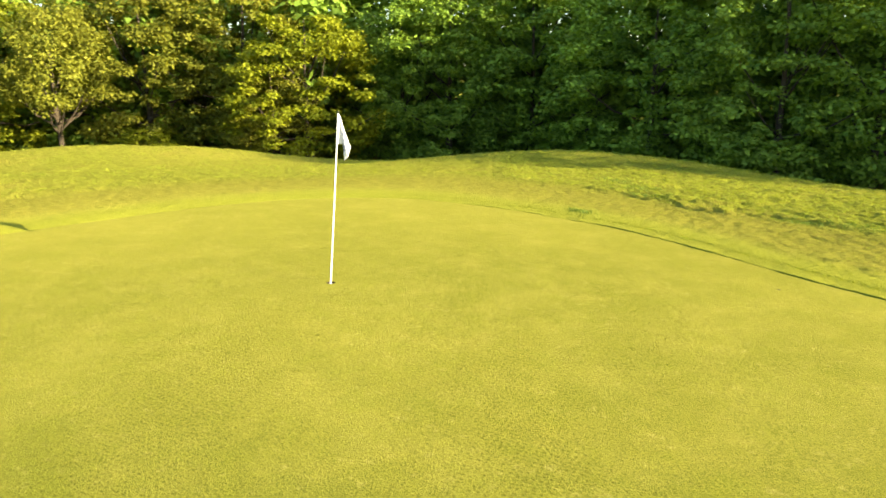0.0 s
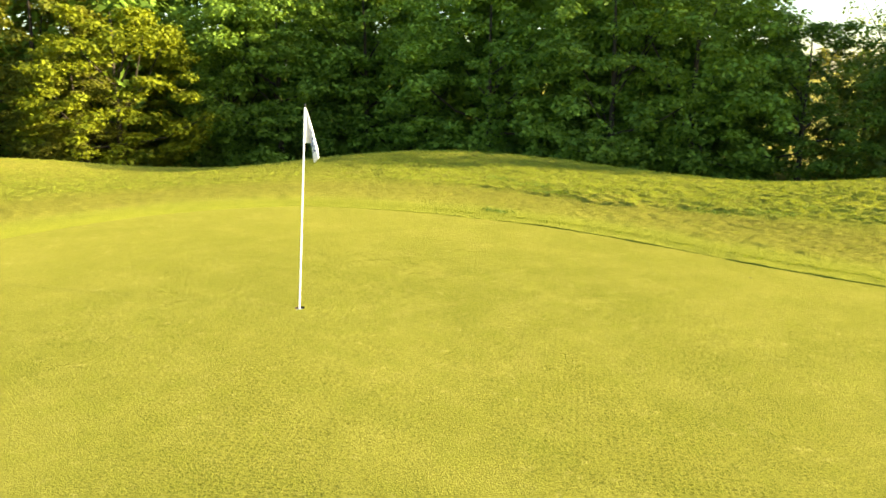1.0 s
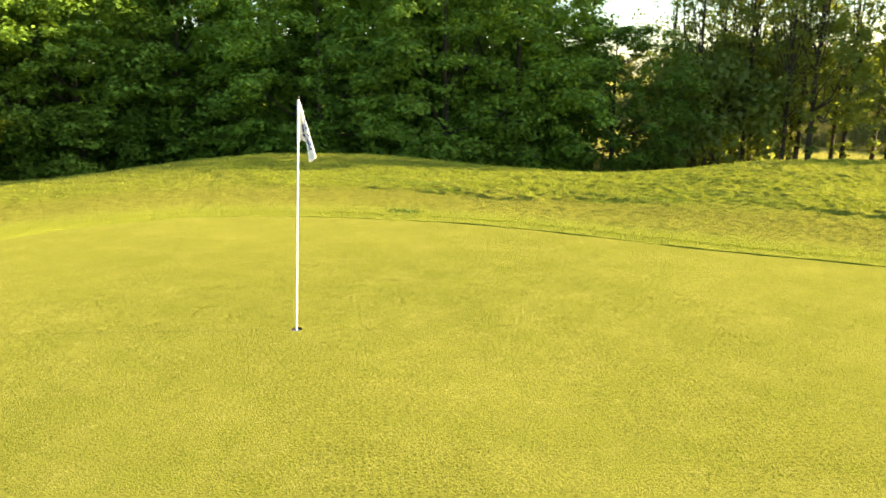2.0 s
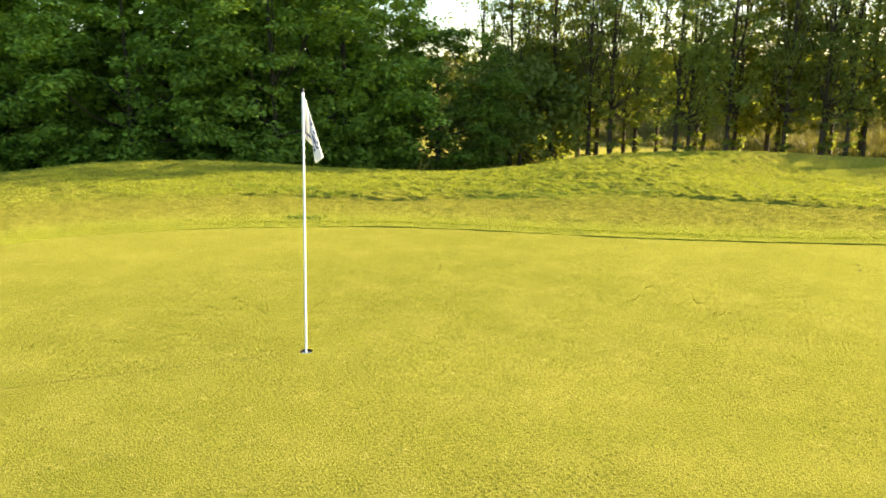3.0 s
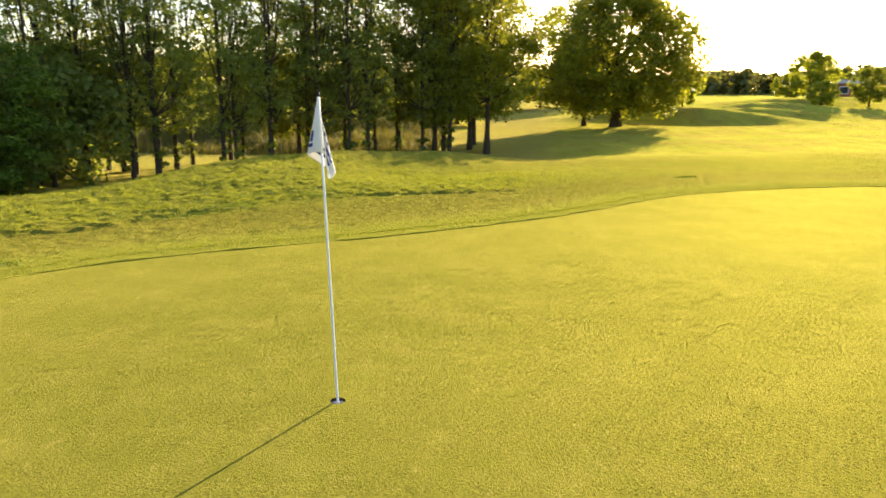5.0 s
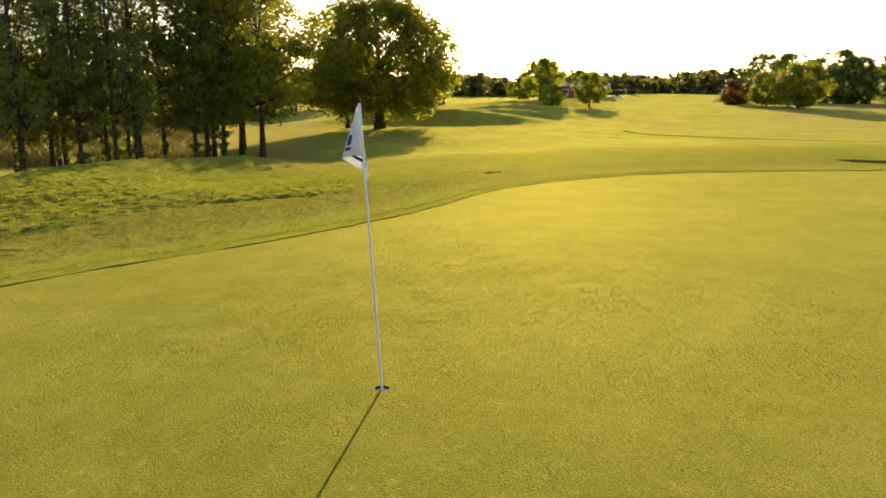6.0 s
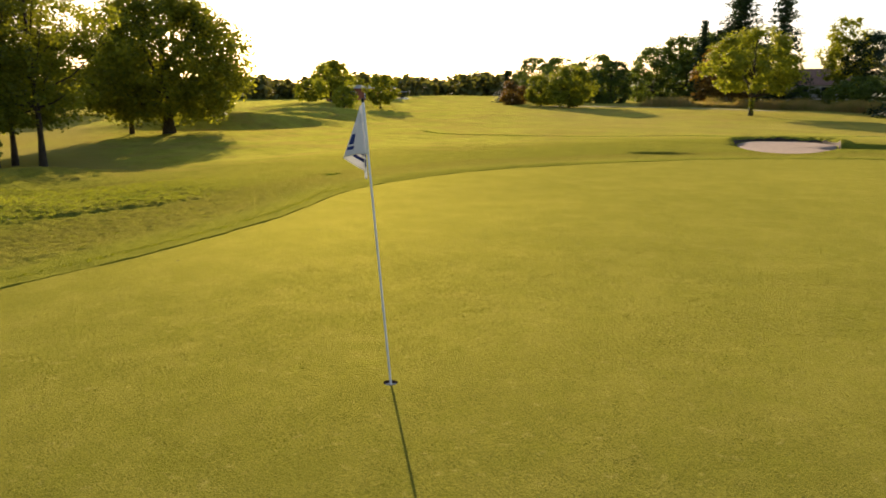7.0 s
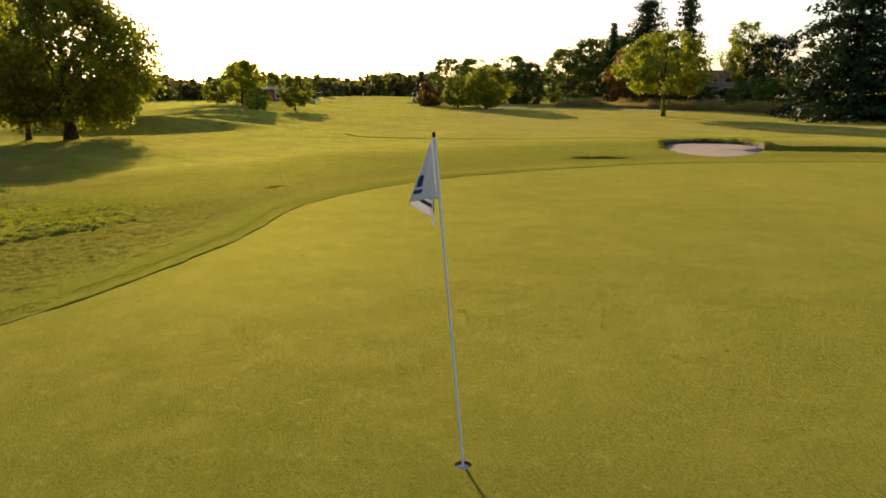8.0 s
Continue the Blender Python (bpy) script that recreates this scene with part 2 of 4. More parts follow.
MAT_REDWALL = rough_material("red_brick_wall", (0.26, 0.085, 0.055), (0.36, 0.13, 0.085), 3.0, 0.3)
MAT_ROOF = rough_material("brown_roof_tiles", (0.20, 0.10, 0.06), (0.34, 0.19, 0.12), 4.0, 0.5)
MAT_GREYROOF = rough_material("grey_roof", (0.38, 0.40, 0.43), (0.52, 0.54, 0.57), 2.0, 0.2)
MAT_GLASS = rough_material("window_glass", (0.02, 0.025, 0.03), (0.05, 0.06, 0.07), 2.0, 0.02, 0.08)
MAT_PATH = rough_material("gravel_path", (0.24, 0.21, 0.13), (0.34, 0.30, 0.20), 4.0, 0.4)

# ---- shape of the land ----
EDGE_POINTS = [(-6.1, 1.3), (-5.2, 2.6), (-3.5, 4.6), (-1.9, 5.8), (0.2, 6.25), (2.1, 5.5), (3.3, 4.6), (4.6, 3.3), (6.2, 0.7), (7.5, -1.1), (9.2, -3.1),
               (11.1, -5.0), (12.4, -7.5), (13.1, -10.5), (12.7, -15), (10.9, -20.5), (6, -25.6), (-2, -27.5), (-8.5, -24.5), (-11.5, -17), (-11, -9), (-8.5, -2.5)]
# centre x, y, half-widths, turn (radians), height
MOUNDS = [
    (5.97, 15.83, 5.29, 3.95, -0.59, 0.95),
    (20.88, 2.75, 6.16, 1.81, -0.67, 1.16),
    (-11.15, 15.11, 4.96, 1.81, 0.51, 1.17),
    (13.65, 4.49, 3.54, 2.64, 0.33, 0.52),
    (-7.67, 13.68, 2.60, 7.56, -0.30, 0.32),
]
FAR_MOUNDS = [(66, -15.5, 5.5, 1.7, 0.95, 1.0), (61, -21.5, 4.5, 1.2, 1.0, 0.8), (67, -26, 5, 1.3, 1.0, 0.9), (76, -31, 5, 1.4, 0.95, 0.9), (86, -37, 6, 1.7, 0.9, 0.95), (97, -47, 6, 2.0, 0.8, 0.8), (110, -62, 9, 2.5, 0.75, 0.6), (140, -92, 14, 4, 0.75, 0.8)]
# centre x, y, half-length, half-width, turn (radians), depth, height of the far lip
BUNKERS = [(14.2, -27.4, 4.3, 2.15, -1.0, 0.12, 0.19), (14.2, -19.5, 1.1, 0.36, 0.69, 0.24, 0.10), (9.2, -31.2, 5.0, 1.3, 0.69, 0.22, 0.18)]


def smooth(a, b, v):
    u = np.clip((v - a) / (b - a), 0, 1)
    return u * u * (3 - 2 * u)


def ring(points, n=8):
    """A closed smooth line through the points."""
    p = np.array(points, float)
    a, b, c, d = np.roll(p, 1, 0), p, np.roll(p, -1, 0), np.roll(p, -2, 0)
    out = [0.5 * (2 * b + (c - a) * u + (2 * a - 5 * b + 4 * c - d) * u * u + (3 * b - a - 3 * c + d) * u**3) for u in np.arange(n) / n]
    return np.stack(out, 1).reshape(-1, 2)


EDGE = ring(EDGE_POINTS)


def edge_distance(x, y):
    """Metres outside the putting green's edge (below zero inside)."""
    shape = np.shape(x)
    q = np.stack([np.ravel(x), np.ravel(y)], 1)
    best, inside = np.full(len(q), 1e9), np.zeros(len(q), bool)
    for a, b in zip(EDGE, np.roll(EDGE, -1, 0)):
        ab = b - a
        u = np.clip((q - a) @ ab / (ab @ ab), 0, 1)
        best = np.minimum(best, np.hypot(*(q - a - u[:, None] * ab).T))
        cross = (a[1] > q[:, 1]) != (b[1] > q[:, 1])
        inside ^= cross & (q[:, 0] < (b[0] - a[0]) * (q[:, 1] - a[1]) / (b[1] - a[1] + 1e-12) + a[0])
    return np.where(inside, -best, best).reshape(shape)


def hill(x, y, m):
    cx, cy, a, b, turn, h = m
    dx, dy = x - cx, y - cy
    u, w = (dx * math.cos(turn) + dy * math.sin(turn)) / a, (dy * math.cos(turn) - dx * math.sin(turn)) / b
    return h * np.exp(-0.5 * (u * u + w * w))


def bowl(x, y, m):
    """1 in a bunker's floor, 0 outside its lip, and its radius."""
    cx, cy, a, b, turn, _, _ = m
    dx, dy = x - cx, y - cy
    u, w = (dx * math.cos(turn) + dy * math.sin(turn)) / a, (dy * math.cos(turn) - dx * math.sin(turn)) / b
    r = np.hypot(u, w) * (1 + 0.10 * np.sin(3 * np.arctan2(w, u) + cx))
    return 1 - smooth(0.86, 1.02, r), r


def land(x, y, d):
    """Height of the land; d is the distance from the green's edge."""
    x, y = np.asarray(x, float), np.asarray(y, float)
    r, az = np.hypot(x, y), np.degrees(np.arctan2(y, x))
    drop = np.interp(az, (-180, -75, -55, -40, -22, -12, -4, 5, 120, 150, 180), (-0.6, -0.3, -0.25, -0.55, -0.9, -1.1, -1.7, -2.09, -2.09, -0.8, -0.6))
    out = smooth(1, 22, d)
    z = -0.02 * np.clip(x, -8, 8) * (1 - out) + (drop - 0.15) * out
    z = z + sum(hill(x, y, m) for m in MOUNDS) * smooth(-0.2, 3.0, d)
    fair = 1 - smooth(-2, 10, az)
    z = z + fair * (1.0 * smooth(50, 105, r) + 0.5 * smooth(110, 260, r)) + (1 - fair) * 3.0 * smooth(45, 72, r)
    z = z + sum(hill(x, y, m) for m in FAR_MOUNDS)
    for m in BUNKERS:
        k, rho = bowl(x, y, m)
        back = smooth(-0.2, 0.8, ((x - m[0]) * 0.64 - (y - m[1]) * 0.77) / m[2])
        z = z - m[5] * (1 - 0.8 * back) * k * smooth(0.0, 0.5, d) + m[6] * back * np.exp(-((rho - 1.10) / np.where(rho < 1.10, 0.08, 0.32)) ** 2) * smooth(0.2, 1.0, d)
    return z


def height(x, y):
    return float(land(np.array([x]), np.array([y]), edge_distance(np.array([x]), np.array([y])))[0])


def array_mesh(name, verts, faces, smooth_shade=False):
    """A mesh from arrays: verts (n, 3), faces (m, 3) or (m, 4)."""
    me = bpy.data.meshes.new(name)
    k = faces.shape[1]
    me.vertices.add(len(verts))
    me.vertices.foreach_set("co", np.ascontiguousarray(verts, np.float32).ravel())
    me.loops.add(faces.size)
    me.loops.foreach_set("vertex_index", np.ascontiguousarray(faces, np.int32).ravel())
    me.polygons.add(len(faces))
    me.polygons.foreach_set("loop_start", np.arange(0, faces.size, k, dtype=np.int32))
    me.polygons.foreach_set("use_smooth", np.full(len(faces), smooth_shade))
    me.update(calc_edges=True)
    return me


def sheet_faces(nu, nv, wrap=False):
    i, j = np.meshgrid(np.arange(nu if wrap else nu - 1), np.arange(nv - 1), indexing="ij")
    i, j = i.ravel(), j.ravel()
    i2 = (i + 1) % nu
    return np.stack([i * nv + j, i2 * nv + j, i2 * nv + j + 1, i * nv + j + 1], 1)


def linked(name, me, mat, parent=None, label=""):
    me.materials.append(mat)
    ob = new(name, me)
    ob.parent = parent
    return tagged(ob, label)


def part(name, bm, mat, parent=None, label="", smooth_shade=True):
    me = bpy.data.meshes.new(name)
    bm.normal_update()
    bm.to_mesh(me)
    bm.free()
    if smooth_shade:
        me.polygons.foreach_set("use_smooth", [True] * len(me.polygons))
    return linked(name, me, mat, parent, label)


def steps(start, fine, growth, slow, reach):
    """Places from start outwards, in steps that grow slowly up to the distance slow and then fast."""
    out, s, at = [], fine, start
    while at < reach:
        s = min(s * (growth if at < slow else 1.25), 90)
        at += s
        out.append(at)
    return np.array(out)


def bumps(x, y, scale, seed):
    """Cheap tufty noise, about -1 to 1."""
    rng = np.random.RandomState(seed)
    g = rng.uniform(-1, 1, (256, 256))
    u, v = x * scale, y * scale
    i, j = np.floor(u).astype(int), np.floor(v).astype(int)
    fu, fv = u - i, v - j
    fu, fv = fu * fu * (3 - 2 * fu), fv * fv * (3 - 2 * fv)
    at = lambda a, b: g[a % 256, b % 256]
    return (at(i, j) * (1 - fu) + at(i + 1, j) * fu) * (1 - fv) + (at(i, j + 1) * (1 - fu) + at(i + 1, j + 1) * fu) * fv


def mow_line(x):
    """Distance from the green's edge at which the apron's shorter cut ends."""
    return np.interp(x, (-12, 3, 4.8, 5.9, 6.4, 7.6, 9.1, 10.6, 11.0, 13), (2.6, 3.0, 2.8, 2.25, 2.3, 2.9, 3.55, 3.2, 2.8, 2.5))


def swells(x, y, d):
    """Broad unevenness of the fairway and the far rough."""
    return smooth(5, 14, d) * (1 - smooth(90, 140, d)) * (0.06 * bumps(x, y, 0.11, 8) + 0.04 * bumps(x + 0.6 * y, y - 0.4 * x, 0.27, 9))


def tufts(x, y, d):
    """Unevenness of the rough: clumps of longer grass on the mounds, a finer nap on the apron."""
    long = smooth(-0.05, 0.09, d - mow_line(x) - 0.14 * bumps(x, y, 1.1, 20)) * (1 - smooth(10.6, 12.6, x) * smooth(-0.5, -4.0, y))
    long = long * (0.8 + 0.4 * bumps(x, y, 0.45, 27)) * (0.5 + 0.5 * smooth(0, 4, x))
    nap = smooth(0.35, 1.0, d) * (1 - smooth(12.5, 14.5, x) * smooth(-0.5, -4.0, y))
    along, across = 0.6 * x - 0.8 * y, 0.8 * x + 0.6 * y
    wide = 0.020 * bumps(along * 0.9, across * 1.7, 1.0, 41)
    clump = 0.5 - np.abs(bumps(along * 2.4, across * 5.0, 1.0, 42))
    small = bumps(along * 5.0 + across, across * 10.5, 1.0, 43)
    fine = bumps(along * 9.0, across * 16.0 - along, 1.0, 44)
    return swells(x, y, d) + long * (0.040 + wide + 0.022 * clump + 0.026 * small + 0.026 * fine) + nap * (1 - np.clip(long, 0, 1)) * (0.004 * clump + 0.009 * small + 0.014 * fine)


# ---- ground: one sheet to the horizon ----
gx = np.concatenate([-steps(14, 0.2, 1.12, 40, 2500)[::-1], np.arange(-14, 19, 0.25), steps(19, 0.25, 1.022, 130, 2500)])
gy = np.concatenate([-steps(34, 0.2, 1.03, 105, 2500)[::-1], np.arange(-34, 19, 0.25), steps(19, 0.25, 1.08, 70, 2500)])
GX, GY = np.meshgrid(gx, gy, indexing="ij")
GD = edge_distance(GX, GY)
GZ = land(GX, GY, GD) + swells(GX, GY, GD) + 0.010 * smooth(-0.02, 0.12, GD) - 0.5 * smooth(0.12, 0.6, -GD)
GZ = GZ - 0.10 * smooth(0.0, 0.12, -GD)
ground_mesh = array_mesh("ground", np.stack([GX, GY, GZ], -1).reshape(-1, 3), sheet_faces(len(gx), len(gy)), True)


def turf_zones(me, x, y, d):
    """Per point: how far out the cut has grown, and how dry the grass is."""
    cut_at = np.clip(d / 20, 0, 1)
    cut_at = cut_at - np.clip(cut_at - 0.4, 0, 1) * smooth(0, 6, y) * (1 - smooth(22, 30, x))
    me.attributes.new("edge", "FLOAT", "POINT").data.foreach_set("value", cut_at.astype(np.float32).ravel())
    r, az = np.hypot(x, y), np.degrees(np.arctan2(y, x))
    dry = 0.85 * smooth(-9, -5, az) * smooth(27, 31, r) * smooth(-4, 4, x) * smooth(62, 40, az) + 0.6 * smooth(-35, -45, az) * smooth(36, 52, r) * (az < 0)
    dry = np.clip(dry * (0.8 + 0.4 * bumps(x, y, 0.15, 7)), 0, 0.85)
    me.attributes.new("dry", "FLOAT", "POINT").data.foreach_set("value", dry.astype(np.float32).ravel())


turf_zones(ground_mesh, GX, GY, GD)
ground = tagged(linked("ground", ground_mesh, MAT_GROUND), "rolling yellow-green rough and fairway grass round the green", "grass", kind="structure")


def outline(n):
    """The green's edge as a closed line, with its unit normals pointing outwards."""
    line = ring(EDGE_POINTS, n)
    tan = np.roll(line, -1, 0) - np.roll(line, 1, 0)
    nor = np.stack([tan[:, 1], -tan[:, 0]], 1) / np.linalg.norm(tan, axis=1)[:, None]
    return line, nor if edge_distance(*(line[:1] + 0.1 * nor[:1]).T)[0] > 0 else -nor


# the tufted turf of the mounds and the apron, from the green's edge outwards
line, nor = outline(200)
line, nor = line[: 14 * 200], nor[: 14 * 200]
run = np.concatenate([[0], np.cumsum(np.hypot(*np.diff(line, axis=0).T))])
want = np.concatenate([np.arange(0, 13, 0.055), np.arange(13, run[-1], 0.054)])
line = np.stack([np.interp(want, run, line[:, k]) for k in range(2)], 1)
nor = np.stack([np.interp(want, run, np.convolve(np.pad(nor[:, k], 150, "edge"), np.full(301, 1 / 301), "valid")) for k in range(2)], 1)
nor /= np.linalg.norm(nor, axis=1)[:, None]
levels = np.concatenate([np.arange(0.2, 9, 0.036), np.arange(9, 16.5, 0.12)])
TX, TY = (line[:, None, k] + nor[:, None, k] * levels[None] for k in range(2))
TD = edge_distance(TX, TY)
fade = smooth(0, 1.2, want)[:, None] * smooth(0, 1.2, want[-1] - want)[:, None] * smooth(16.4, 14.5, levels)[None] * smooth(0.2, 0.45, levels)[None]
TZ = land(TX, TY, TD) + tufts(TX, TY, TD) * fade + swells(TX, TY, TD) * (1 - fade) + 0.010 + 0.014 * fade - 0.03 * (1 - fade)
turf_mesh = array_mesh("rough_turf", np.stack([TX, TY, TZ], -1).reshape(-1, 3), sheet_faces(len(want), len(levels)), True)
turf_zones(turf_mesh, TX, TY, TD)
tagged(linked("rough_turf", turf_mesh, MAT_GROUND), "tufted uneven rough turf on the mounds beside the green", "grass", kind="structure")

# ---- the putting green, with the cup's hole cut through it ----
rim = 0.054
na = 256
angles = np.linspace(-math.pi, math.pi, na, endpoint=False)
dense = ring(EDGE_POINTS, 40)
dense_a = np.arctan2(dense[:, 1], dense[:, 0])
order = np.argsort(dense_a)
reach = np.interp(angles, dense_a[order], np.hypot(*dense.T)[order], period=2 * math.pi)
s = np.linspace(0, 1, 60) ** 2.2
PR = rim + (reach[:, None] - rim) * s[None]
PX, PY = PR * np.cos(angles)[:, None], PR * np.sin(angles)[:, None]
PD = edge_distance(PX, PY)
PZ = land(PX, PY, PD)
green_mesh = array_mesh("putting_green", np.stack([PX, PY, PZ], -1).reshape(-1, 3), sheet_faces(na, len(s), True), True)
putting_green = tagged(linked("putting_green", green_mesh, MAT_GREEN), "closely mown bright yellow-green putting surface", "putting green", kind="structure")


# the cut edge of the taller turf round the green
lip, out = outline(60)
rise = 0.001 + 0.0095 * smooth(-1, 4, lip[:, 0]) * np.clip(1 + 0.9 * bumps(lip[:, 0], lip[:, 1], 2.2, 12) + 0.6 * bumps(lip[:, 0], lip[:, 1], 7.0, 13), 0.05, 2.2)
lip = lip + out * (0.035 * bumps(lip[:, 0], lip[:, 1], 1.3, 14) + 0.02 * bumps(lip[:, 0], lip[:, 1], 5.0, 15))[:, None]
prof = ((0.0, -0.02), (0.006, 0.8), (0.03, 1.0), (0.12, 0.9), (0.30, 0.35), (0.42, -1.5))
L = np.stack([lip + out * k for k, _ in prof], 1)
LZ = land(L[..., 0], L[..., 1], edge_distance(L[..., 0], L[..., 1]))
LZ = LZ + np.stack([rise * k if k >= 0 else np.full(len(lip), 0.012 * k) for _, k in prof], 1)
tagged(linked("turf_edge", array_mesh("turf_edge", np.concatenate([L, LZ[..., None]], -1).reshape(-1, 3), sheet_faces(len(lip), len(prof), True), True), MAT_GROUND), "low cut edge of taller turf round the green", "turf edge", kind="structure")


# ---- round tubes for trunks, poles and limbs ----


def tube_arrays(points, radii, sides=8, capped=True):
    pts = np.array(points, float)
    tan = np.gradient(pts, axis=0)
    tan /= np.linalg.norm(tan, axis=1)[:, None] + 1e-9
    ref = np.where(np.abs(tan[:, 2:3]) > 0.9, [[1.0, 0, 0]], [[0, 0, 1.0]])
    u = np.cross(tan, ref)
    u /= np.linalg.norm(u, axis=1)[:, None] + 1e-9
    v = np.cross(tan, u)
    a = np.linspace(0, 2 * math.pi, sides, endpoint=False)
    ringv = pts[:, None] + np.array(radii)[:, None, None] * (np.cos(a)[None, :, None] * u[:, None] + np.sin(a)[None, :, None] * v[:, None])
    k = len(pts)
    i, j = np.meshgrid(np.arange(k - 1), np.arange(sides), indexing="ij")
    i, j = i.ravel(), j.ravel()
    j2 = (j + 1) % sides
    f = np.stack([i * sides + j, i * sides + j2, (i + 1) * sides + j2, (i + 1) * sides + j], 1)
    return ringv.reshape(-1, 3), f


def join_arrays(pieces):
    vs, fs, n = [], [], 0
    for v, f in pieces:
        vs.append(v)
        fs.append(f + n)
        n += len(v)
    return np.concatenate(vs), np.concatenate(fs)


def tube(name, points, radii, mat, parent=None, sides=12, label=""):
    bm = bmesh.new()
    v, f = tube_arrays(points, radii, sides)
    vs = [bm.verts.new(p) for p in v]
    for q in f:
        bm.faces.new([vs[i] for i in q])
    bm.faces.new(vs[:sides][::-1])
    bm.faces.new(vs[-sides:])
    return part(name, bm, mat, parent, label)


def disc(name, radius, z0, z1, mat, parent, label="", sides=32):
    return tube(name, [(0, 0, z0), (0, 0, z1)], [radius, radius], mat, parent, sides, label)


# ---- flagstick in its cup ----
flagstick = tagged(new("golf_flagstick"), "white flagstick leaning in its cup with a limp printed flag", "golf flag")
LEAN = Vector((0.155, 0.10, 2.09)).normalized()


def on_stick(h):
    return tuple(LEAN * h)


tube("pole", [on_stick(h) for h in (-0.10, 0.0, 0.7, 1.4, 2.09)], [0.009, 0.009, 0.0088, 0.0083, 0.008], MAT_WHITE, flagstick, 12)
tube("top_cap", [on_stick(h) for h in (2.088, 2.092, 2.112, 2.118)], [0.008, 0.0105, 0.0105, 0.0085], MAT_DARK, flagstick, 12, "black plastic cap")
tube("sleeve", [on_stick(h) for h in (1.72, 1.725, 2.078, 2.083)], [0.009, 0.0110, 0.0110, 0.009], MAT_WHITE, flagstick, 12, "white hem round the pole")


def flag_material():
    m, n, l, p = material("flag_cloth")
    uv = node(n, l, "ShaderNodeUVMap", uv_map="cloth").outputs[0]
    sep = node(n, l, "ShaderNodeSeparateXYZ", ((0, uv),))
    u, v = sep.outputs[0], sep.outputs[1]

    def band(value, lo, hi):
        a = node(n, l, "ShaderNodeMath", ((0, value), (1, lo)), operation="GREATER_THAN").outputs[0]
        b = node(n, l, "ShaderNodeMath", ((0, value), (1, hi)), operation="LESS_THAN").outputs[0]
        return node(n, l, "ShaderNodeMath", ((0, a), (1, b)), operation="MULTIPLY").outputs[0]

    def box(u0, u1, v0, v1):
        return node(n, l, "ShaderNodeMath", ((0, band(u, u0, u1)), (1, band(v, v0, v1))), operation="MULTIPLY").outputs[0]

    mask = box(0.29, 0.37, 0.56, 0.76)
    for b in ((0.27, 0.38, 0.80, 0.87), (0.42, 0.74, 0.80, 0.86), (0.50, 0.74, 0.70, 0.75)):
        mask = node(n, l, "ShaderNodeMath", ((0, mask), (1, box(*b))), operation="MAXIMUM").outputs[0]
    curls = node(n, l, "ShaderNodeTexWave", (("Vector", uv), ("Scale", 3.2), ("Distortion", 9.0), ("Detail", 1.0), ("Detail Scale", 2.0))).outputs[1]
    curls = node(n, l, "ShaderNodeMath", ((0, curls), (1, 0.42)), operation="GREATER_THAN").outputs[0]
    curls = node(n, l, "ShaderNodeMath", ((0, curls), (1, box(0.77, 0.93, 0.24, 0.82))), operation="MULTIPLY").outputs[0]
    mask = node(n, l, "ShaderNodeMath", ((0, mask), (1, curls)), operation="MAXIMUM").outputs[0]
    weave = noise_tex(n, l, uv, 60.0, 3)
    white = ramp(n, l, weave, ((0.3, (0.72, 0.72, 0.74)), (0.7, (0.82, 0.82, 0.82))))
    col = mixc(n, l, mask, white, (0.035, 0.055, 0.22))
    l.new(col, p.inputs["Base Color"])
    p.inputs["Roughness"].default_value = 0.7
    t = node(n, l, "ShaderNodeBsdfTranslucent", (("Color", col),))
    mix = node(n, l, "ShaderNodeMixShader", ((0, 0.3), (1, p.outputs[0]), (2, t.outputs[0])))
    l.new(mix.outputs[0], n["Material Output"].inputs[0])
    return m


